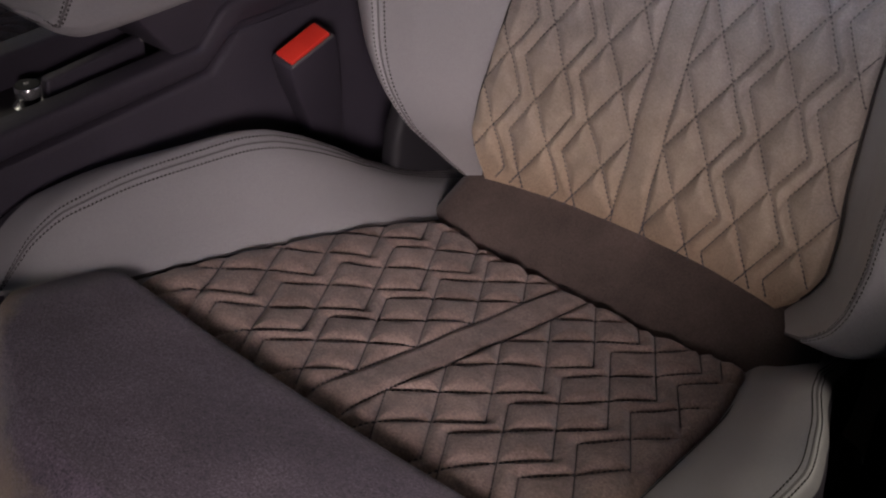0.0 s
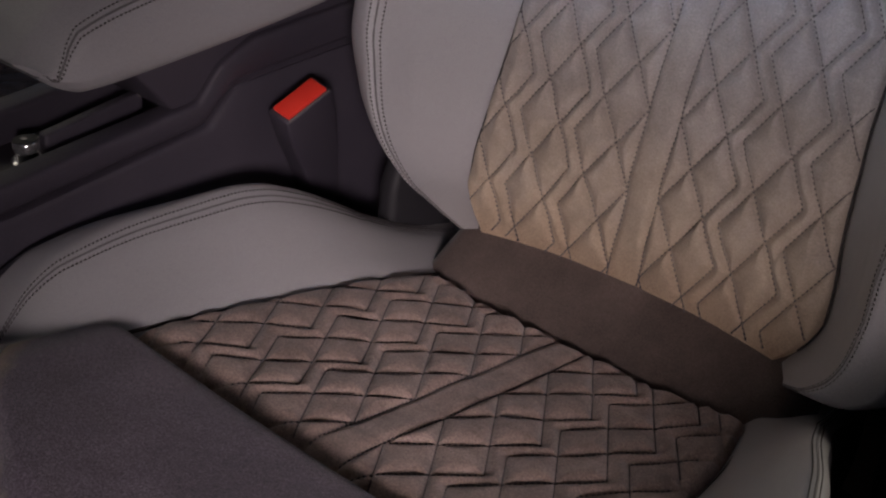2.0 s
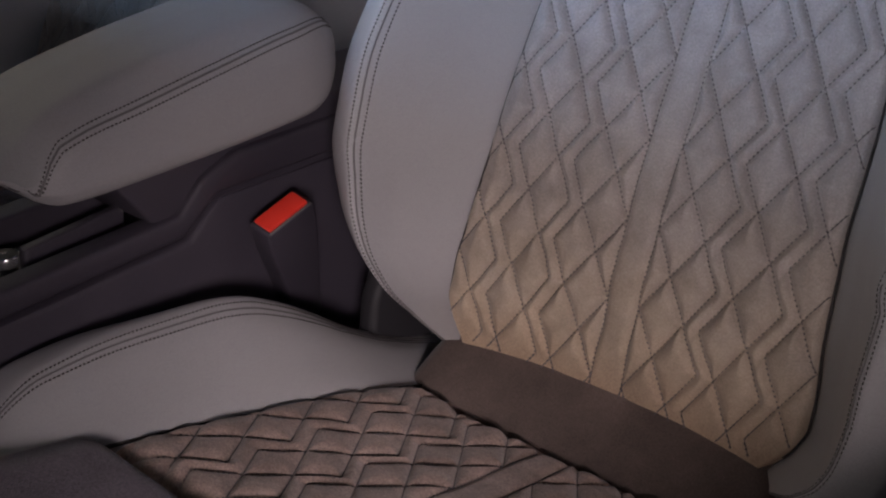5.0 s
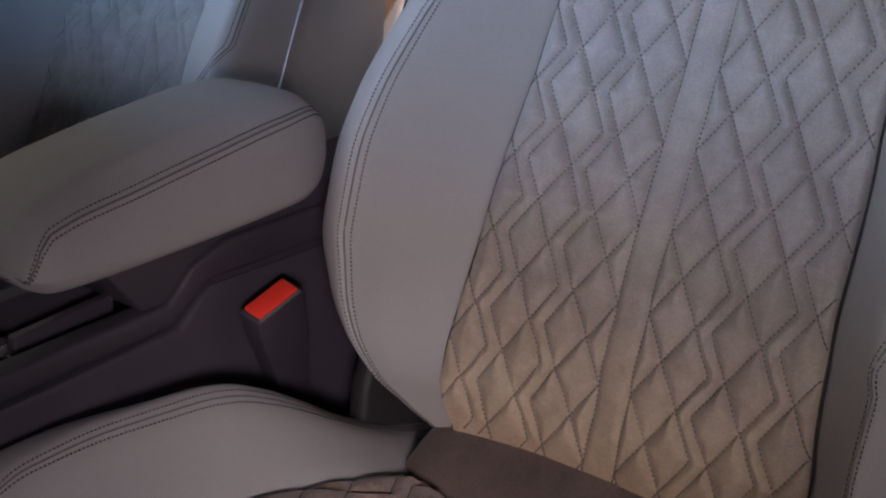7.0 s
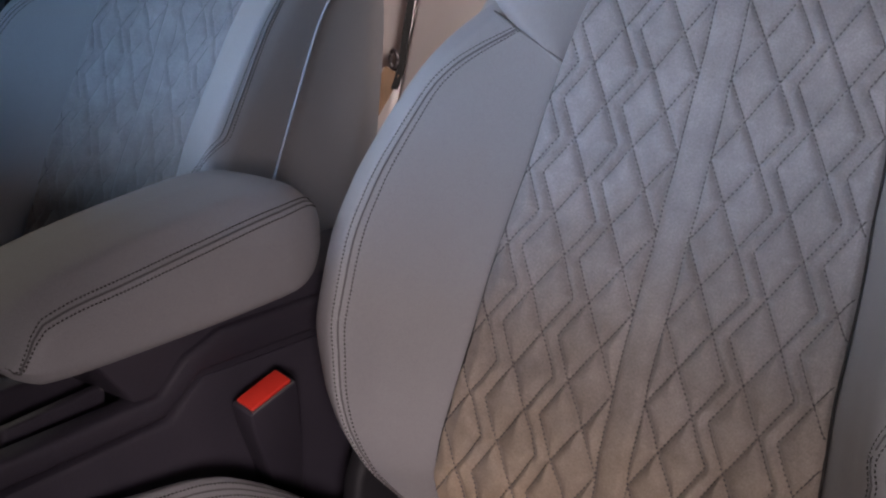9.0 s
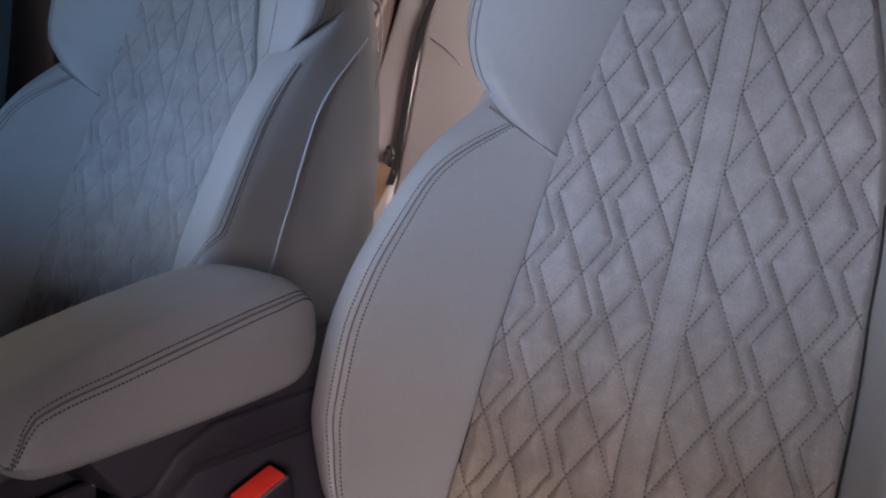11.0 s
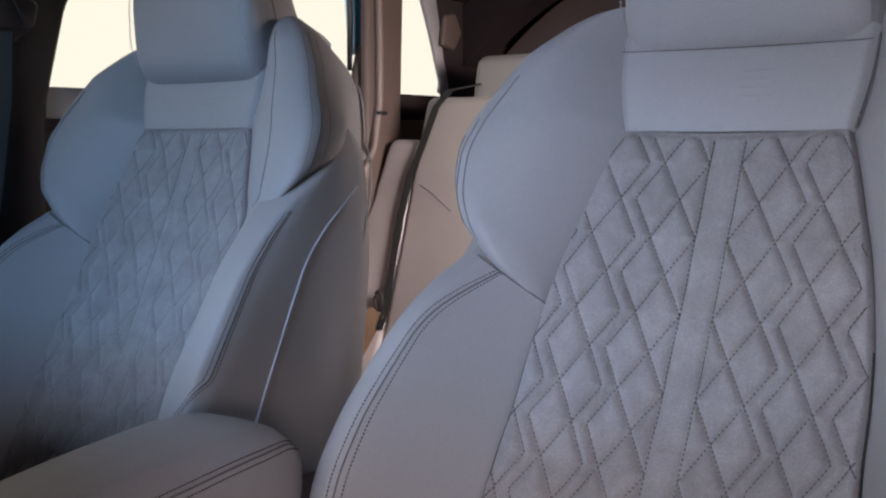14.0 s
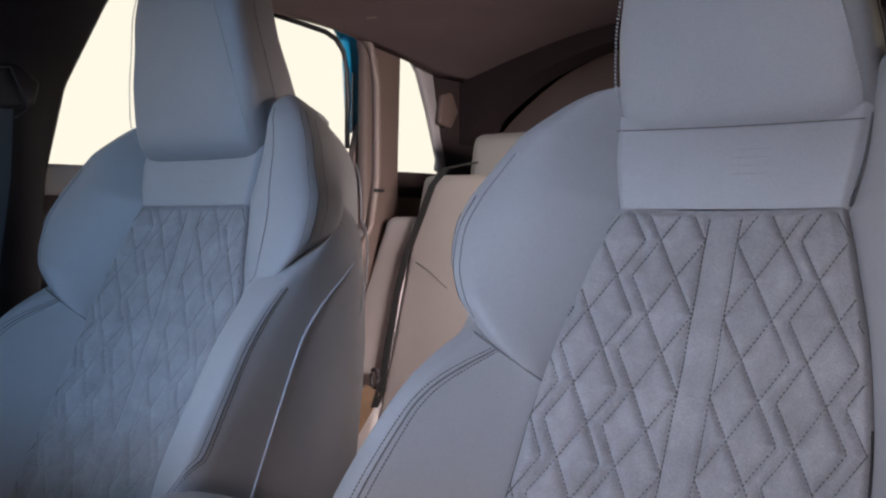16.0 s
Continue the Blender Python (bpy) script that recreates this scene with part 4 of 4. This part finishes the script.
seal_pts = [(-1.652, 1.50, 1.306), (-1.652, 1.62, 1.293), (-1.652, 1.685, 1.285), (-1.652, 1.715, 1.274), (-1.652, 1.735, 1.253), (-1.652, 1.745, 1.22), (-1.652, 1.748, 1.17), (-1.652, 1.746, 1.06)]
structure("trim_seal", tube("trim_seal", seal_pts, 0.0055, PILLAR_DARK, 8), "black rubber window seal")
structure("trim_strip", tube("trim_strip", [(-1.651, 1.7605, 1.212), (-1.651, 1.760, 1.15), (-1.651, 1.758, 1.094)], 0.0022, SILL, 8), "thin pale strip beside the window seal")
for name, yz in (("window_1", [(1.03, 0.99), (1.735, 0.99), (1.735, 1.325), (1.15, 1.325)]), ("window_2", [(1.862, 1.0), (2.03, 1.0), (1.97, 1.25), (1.868, 1.26)])):
    pane = structure(name, prism(name, yz, -1.652, -1.648, GLASS, 0.0), "clear side window glass")
    pane.visible_shadow = False

# ---------------------------------------------------------------- centre console
CX, CY = -0.837, 0.4
console = empty("centre_console", CX, CY, 0.0, "black grained plastic console between the front seats", "console")


def shifted(me, dx=-CX, dy=-CY, dz=0.0):
    me.transform(Matrix.Translation((dx, dy, dz)))
    return me


part("body", shifted(prism("body", [(-0.45, 0.0), (0.98, 0.0), (0.98, 0.50), (0.62, 0.505), (0.585, 0.475), (0.38, 0.466), (-0.45, 0.45)], -0.905, -0.795, PLASTIC, 0.006)), console)
part("rim", shifted(prism("rim", [(-0.45, 0.456), (0.38, 0.473), (0.575, 0.481), (0.615, 0.511), (0.98, 0.511), (0.98, 0.545), (0.64, 0.545), (0.600, 0.530), (0.572, 0.503), (0.38, 0.496), (-0.45, 0.48)], -0.818, -0.790, PLASTIC, 0.005, 3)), console, "grained black rim along the console")
part("tray", shifted(prism("tray", [(-0.45, 0.455), (0.58, 0.47), (0.58, 0.482), (-0.45, 0.470)], -0.895, -0.819, PLASTIC_SMOOTH, 0.002)), console, "glossy black tray")
part("rim", shifted(prism("rim", [(-0.45, 0.45), (0.6, 0.47), (0.6, 0.515), (0.38, 0.507), (-0.45, 0.49)], -0.918, -0.888, PLASTIC, 0.005, 3)), console)
part("selector_base", shifted(prism("selector_base", [(0.448, 0.47), (0.548, 0.472), (0.550, 0.507), (0.452, 0.499)], -0.852, -0.840, PLASTIC, 0.0025, 3)), console)
part("selector_tip", shifted(block("selector_tip", (-0.8425, 0.545, 0.503), (-0.8385, 0.549, 0.508), TRIM_GREY, 0.0012)), console, "small pale tip")
part("armrest_base", shifted(prism("armrest_base", [(0.55, 0.50), (0.95, 0.50), (0.95, 0.566), (0.50, 0.566)], -0.902, -0.798, PLASTIC, 0.004)), console)

KX, KY, KZ = -0.848, 0.438, 0.478
knob = empty("control_knob", KX, KY, KZ, "small round chrome control knob on the console", "knob")


def lathe(name, profile, mat, n=32):
    verts = [(r * math.cos(2 * math.pi * k / n), r * math.sin(2 * math.pi * k / n), z) for r, z in profile for k in range(n)]
    f = [tuple(q) for q in grid_faces(n, len(profile), True)] + [tuple(range(n))[::-1], tuple(range((len(profile) - 1) * n, len(profile) * n))]
    me = mesh_from(name, verts, f, mat)
    me.set_sharp_from_angle(angle=radians(35))
    return me


part("collar", lathe("collar", [(0.0145, 0.0), (0.0145, 0.003), (0.0125, 0.0045), (0.0088, 0.0045)], CHROME), knob)
part("stem", lathe("stem", [(0.0085, 0.003), (0.0085, 0.011)], PLASTIC_SMOOTH), knob)
grip = part("grip", lathe("grip", [(0.0100, 0.010), (0.0112, 0.0112), (0.0112, 0.0188), (0.0106, 0.0198)], CHROME), knob)
part("top", lathe("top", [(0.0104, 0.0196), (0.0100, 0.0208), (0.001, 0.0210)], HINGE), grip)
for k in range(3):
    part("mark", block("mark", (-0.003 + 0.002 * k, -0.003, 0.0206), (-0.0022 + 0.002 * k, 0.003 - 0.001 * k, 0.0214), CHROME, 0.0), grip, "small pale printed mark")

# ---------------------------------------------------------------- armrest
AX, AY, AZ = -0.826, 0.418, 0.566
rest = empty("armrest", AX, AY, AZ, "padded grey leather armrest with twin stitched seams", "armrest")
ARM_LOW = [(0.0, 0.014), (0.010, 0.004), (0.028, -0.002), (0.08, -0.001), (0.28, 0.008), (0.305, 0.018), (0.320, 0.038), (0.326, 0.058)]
ARM_EDGE = [(0.0, 0.016), (0.006, 0.021), (0.014, 0.032), (0.028, 0.044), (0.055, 0.053), (0.10, 0.060), (0.18, 0.073), (0.26, 0.085), (0.295, 0.088), (0.315, 0.081), (0.326, 0.062)]
ARM_CROWN = [(0.0, 0.026), (0.010, 0.046), (0.028, 0.064), (0.055, 0.076), (0.10, 0.086), (0.18, 0.098), (0.26, 0.105), (0.295, 0.102), (0.315, 0.090), (0.326, 0.066)]
ARM_HALF = [(0.0, 0.050), (0.006, 0.061), (0.014, 0.069), (0.030, 0.076), (0.05, 0.079), (0.10, 0.081), (0.26, 0.082), (0.295, 0.078), (0.315, 0.069), (0.326, 0.056)]


def arm_section(t):
    lo, ed, cr, hw = (float(table(t, q)) for q in (ARM_LOW, ARM_EDGE, ARM_CROWN, ARM_HALF))
    pts = [(0, lo), (0.6 * hw, lo), (hw - 0.010, lo), (hw - 0.002, lo + 0.007), (hw, lo + 0.3 * (ed - lo)), (hw - 0.001, lo + 0.7 * (ed - lo)), (hw - 0.007, ed - 0.002), (hw - 0.018, ed + 0.35 * (cr - ed)), (0.55 * hw, ed + 0.86 * (cr - ed)), (0, cr)]
    s = np.linspace(0, 1, len(pts))
    q = np.linspace(0, 1, 80)
    a = np.array(pts)
    x, z = table(q, list(zip(s, a[:, 0]))), table(q, list(zip(s, a[:, 1])))
    return np.concatenate([x, -x[-2:0:-1]]), np.concatenate([z, z[-2:0:-1]])


def closed_end(ring_pts, t):
    """The same section drawn in to a small patch, to close a rounded end."""
    mid = ring_pts.mean(0)
    q = mid + (ring_pts - mid) * [0.55, 1, 0.25]
    q[:, 1] = t
    return q


ts = np.concatenate([np.linspace(0, 0.03, 14), np.linspace(0.036, 0.295, 40), np.linspace(0.30, 0.326, 14)])
rings = []
for t in ts:
    x, z = arm_section(t)
    rings.append(np.stack([x, np.full_like(x, t), z], 1))
rings = [closed_end(rings[0], -0.0035)] + rings + [closed_end(rings[-1], 0.3285)]
n_ring = len(rings[0])
arm_faces = [tuple(q) for q in grid_faces(n_ring, len(rings), True)] + [tuple(range(n_ring))[::-1], tuple(range((len(rings) - 1) * n_ring, len(rings) * n_ring))]
pad = part("pad", mesh_from("pad", np.concatenate(rings), arm_faces, ARM_LEATHER), rest)


def arm_line(i, side):
    """A seam along the pad's upper edge that turns down over its front end."""
    front = [(k, float(np.interp(ts[k], [0.002, 0.006, 0.012, 0.020, 0.030], [18, 30, 42, 50, 54])) + (i - 54)) for k in range(len(ts)) if ts[k] < 0.030]
    path = front + [(k, float(i)) for k in range(len(ts) - 5) if ts[k] >= 0.030]
    p = np.array([[np.interp(q, np.arange(80), rings[k + 1][:80, c]) for c in range(3)] for k, q in path])
    nn = np.stack([0.7 * np.ones(len(p)), np.where(np.array([ts[k] for k, q in path]) < 0.02, -0.8, 0.0), 0.7 * np.ones(len(p))], 1)
    if side < 0:
        p[:, 0] *= -1
        nn[:, 0] *= -1
    nn /= np.linalg.norm(nn, axis=1)[:, None]
    return p + nn * 0.0003, nn


for side in (1, -1):
    part("stitching", stitches("stitching", [arm_line(51, side), arm_line(57, side)], THREAD, width=0.0013), pad, "dark twin stitching")
    p, nn = arm_line(54, side)
    part("seam", tube("seam", p - nn * 0.0006, 0.0011, CREASE, 6), pad)

# ---------------------------------------------------------------- belt buckle beside the seat
long_axis, short_axis = Vector((0, 0.96, 0.28)).normalized(), Vector((0.955, 0, -0.30)).normalized()
normal = short_axis.cross(long_axis).normalized()
short_axis = long_axis.cross(normal)
turn = Matrix((short_axis, long_axis, normal)).transposed().to_4x4()
buckle = empty("seat_belt_buckle", -0.757, 0.658, 0.490, "black seat belt buckle with a red press button", "buckle")
buckle.matrix_world = Matrix.Translation((-0.757, 0.658, 0.490)) @ turn
part("button", block("button", (-0.0102, -0.0245, -0.008), (0.0098, 0.0245, 0.0015), RED, 0.0015, 3), buckle, "bright red press button")
part("housing", prism("housing", [(-0.029, -0.002), (0.029, -0.002), (0.033, -0.035), (0.034, -0.09), (0.032, -0.16), (-0.004, -0.16), (-0.012, -0.09), (-0.024, -0.04)], -0.0128, 0.0125, PLASTIC, 0.003, 3), buckle)
part("edge", prism("edge", [(-0.026, -0.003), (0.026, -0.003), (0.026, -0.0005), (-0.026, -0.0005)], 0.0105, 0.0130, TRIM_GREY, 0.0006), buckle, "thin grey edge")
part("stalk", prism("stalk", [(0.010, -0.080), (0.034, -0.080), (0.038, -0.22), (0.014, -0.22)], -0.0115, 0.0105, PLASTIC, 0.002), buckle)

# ---------------------------------------------------------------- rear bench and belts
bench = empty("rear_bench", -0.837, 1.75, 0.0, "tan leather rear bench seat with a grey headrest", "bench seat")
BX, BY = -0.837, 1.75


def bpart(name, yz, x0, x1, mat, bevel, label=""):
    return part(name, shifted(prism(name, yz, x0, x1, mat, bevel, 5), -BX, -BY), bench, label)


bpart("backrest", [(1.60, 0.30), (1.86, 0.30), (1.96, 1.0), (1.82, 1.005), (1.70, 0.6)], -1.517, -0.25, TAN, 0.016)
part("backrest_seam", shifted(tube("backrest_seam", [(-1.490, 1.769, 0.835), (-1.454, 1.764, 0.819), (-1.428, 1.760, 0.803), (-1.403, 1.7555, 0.788)], 0.0012, SOFT_SEAM, 6), -BX, -BY), bench)
wing = bpart("side_bolster", [(1.600, 0.30), (1.84, 0.30), (1.92, 0.90), (1.794, 0.925), (1.697, 0.6)], -1.640, -1.513, TAN, 0.014)
for vert in wing.data.vertices:
    if vert.co.x + BX < -1.57:
        vert.co.x += max(0.0, vert.co.z - 0.80) * 0.44
bpart("cushion", [(1.22, 0.10), (1.70, 0.10), (1.70, 0.34), (1.22, 0.38)], -1.58, -0.1, TAN, 0.05)
bpart("headrest", [(1.86, 0.98), (1.96, 0.98), (1.97, 1.082), (1.88, 1.088)], -1.442, -1.15, LEATHER, 0.022, "low grey headrest")
strap_pts = [(-1.42, 1.87, 1.03), (-1.452, 1.815, 1.017), (-1.479, 1.805, 0.985), (-1.495, 1.785, 0.916), (-1.512, 1.765, 0.85), (-1.517, 1.742, 0.773), (-1.515, 1.720, 0.698), (-1.513, 1.704, 0.645), (-1.512, 1.689, 0.592), (-1.518, 1.679, 0.56)]
belt = empty("rear_belt", -1.55, 1.7, 0.6, "black rear seat belt hanging down the bench", "seat belt")
part("strap", shifted(ribbon("strap", strap_pts, (0.92, 0.38, 0.0), 0.014, 0.003, WEBBING), 1.55, -1.7, -0.6), belt)
loop = [(-1.528 + 0.009 * math.cos(a), 1.690, 0.614 + 0.018 * math.sin(a)) for a in np.linspace(0, 2 * math.pi, 20)]
part("loop", shifted(tube("loop", loop, 0.004, PLASTIC_SMOOTH, 8), 1.55, -1.7, -0.6), belt, "black plastic guide loop")
part("tongue", shifted(ribbon("tongue", [(-1.528, 1.686, 0.594), (-1.545, 1.672, 0.55), (-1.568, 1.660, 0.507), (-1.590, 1.648, 0.465)], (0.9, 0.1, -0.42), 0.036, 0.004, TAN_STRAP), 1.55, -1.7, -0.6), belt, "brown strap below the loop")

# ---------------------------------------------------------------- belt on the pillar behind the far seat
front_belt = empty("pillar_belt", -1.59, 0.95, 1.1, "grey seat belt hanging from an adjuster on the black pillar", "seat belt")
part("strap", shifted(ribbon("strap", [(-1.588, 0.945, 1.09), (-1.586, 0.938, 0.98), (-1.585, 0.92, 0.86), (-1.584, 0.89, 0.70)], (0.0, 1.0, -0.1), 0.05, 0.002, WEBBING_GREY), 1.59, -0.95, -1.1), front_belt, "grey webbing")
part("adjuster", shifted(prism("adjuster", [(0.93, 1.14), (0.975, 1.145), (1.01, 1.12), (1.0, 1.085), (0.96, 1.078), (0.93, 1.08)], -1.602, -1.576, PILLAR_DARK, 0.008, 3), 1.59, -0.95, -1.1), front_belt)
part("ring", shifted(tube("ring", [(-1.572, 0.93, 1.135), (-1.570, 0.955, 1.138), (-1.572, 0.985, 1.08), (-1.574, 0.965, 1.066)], 0.0018, TRIM_DARK, 8), 1.59, -0.95, -1.1), front_belt, "grey metal guide ring")
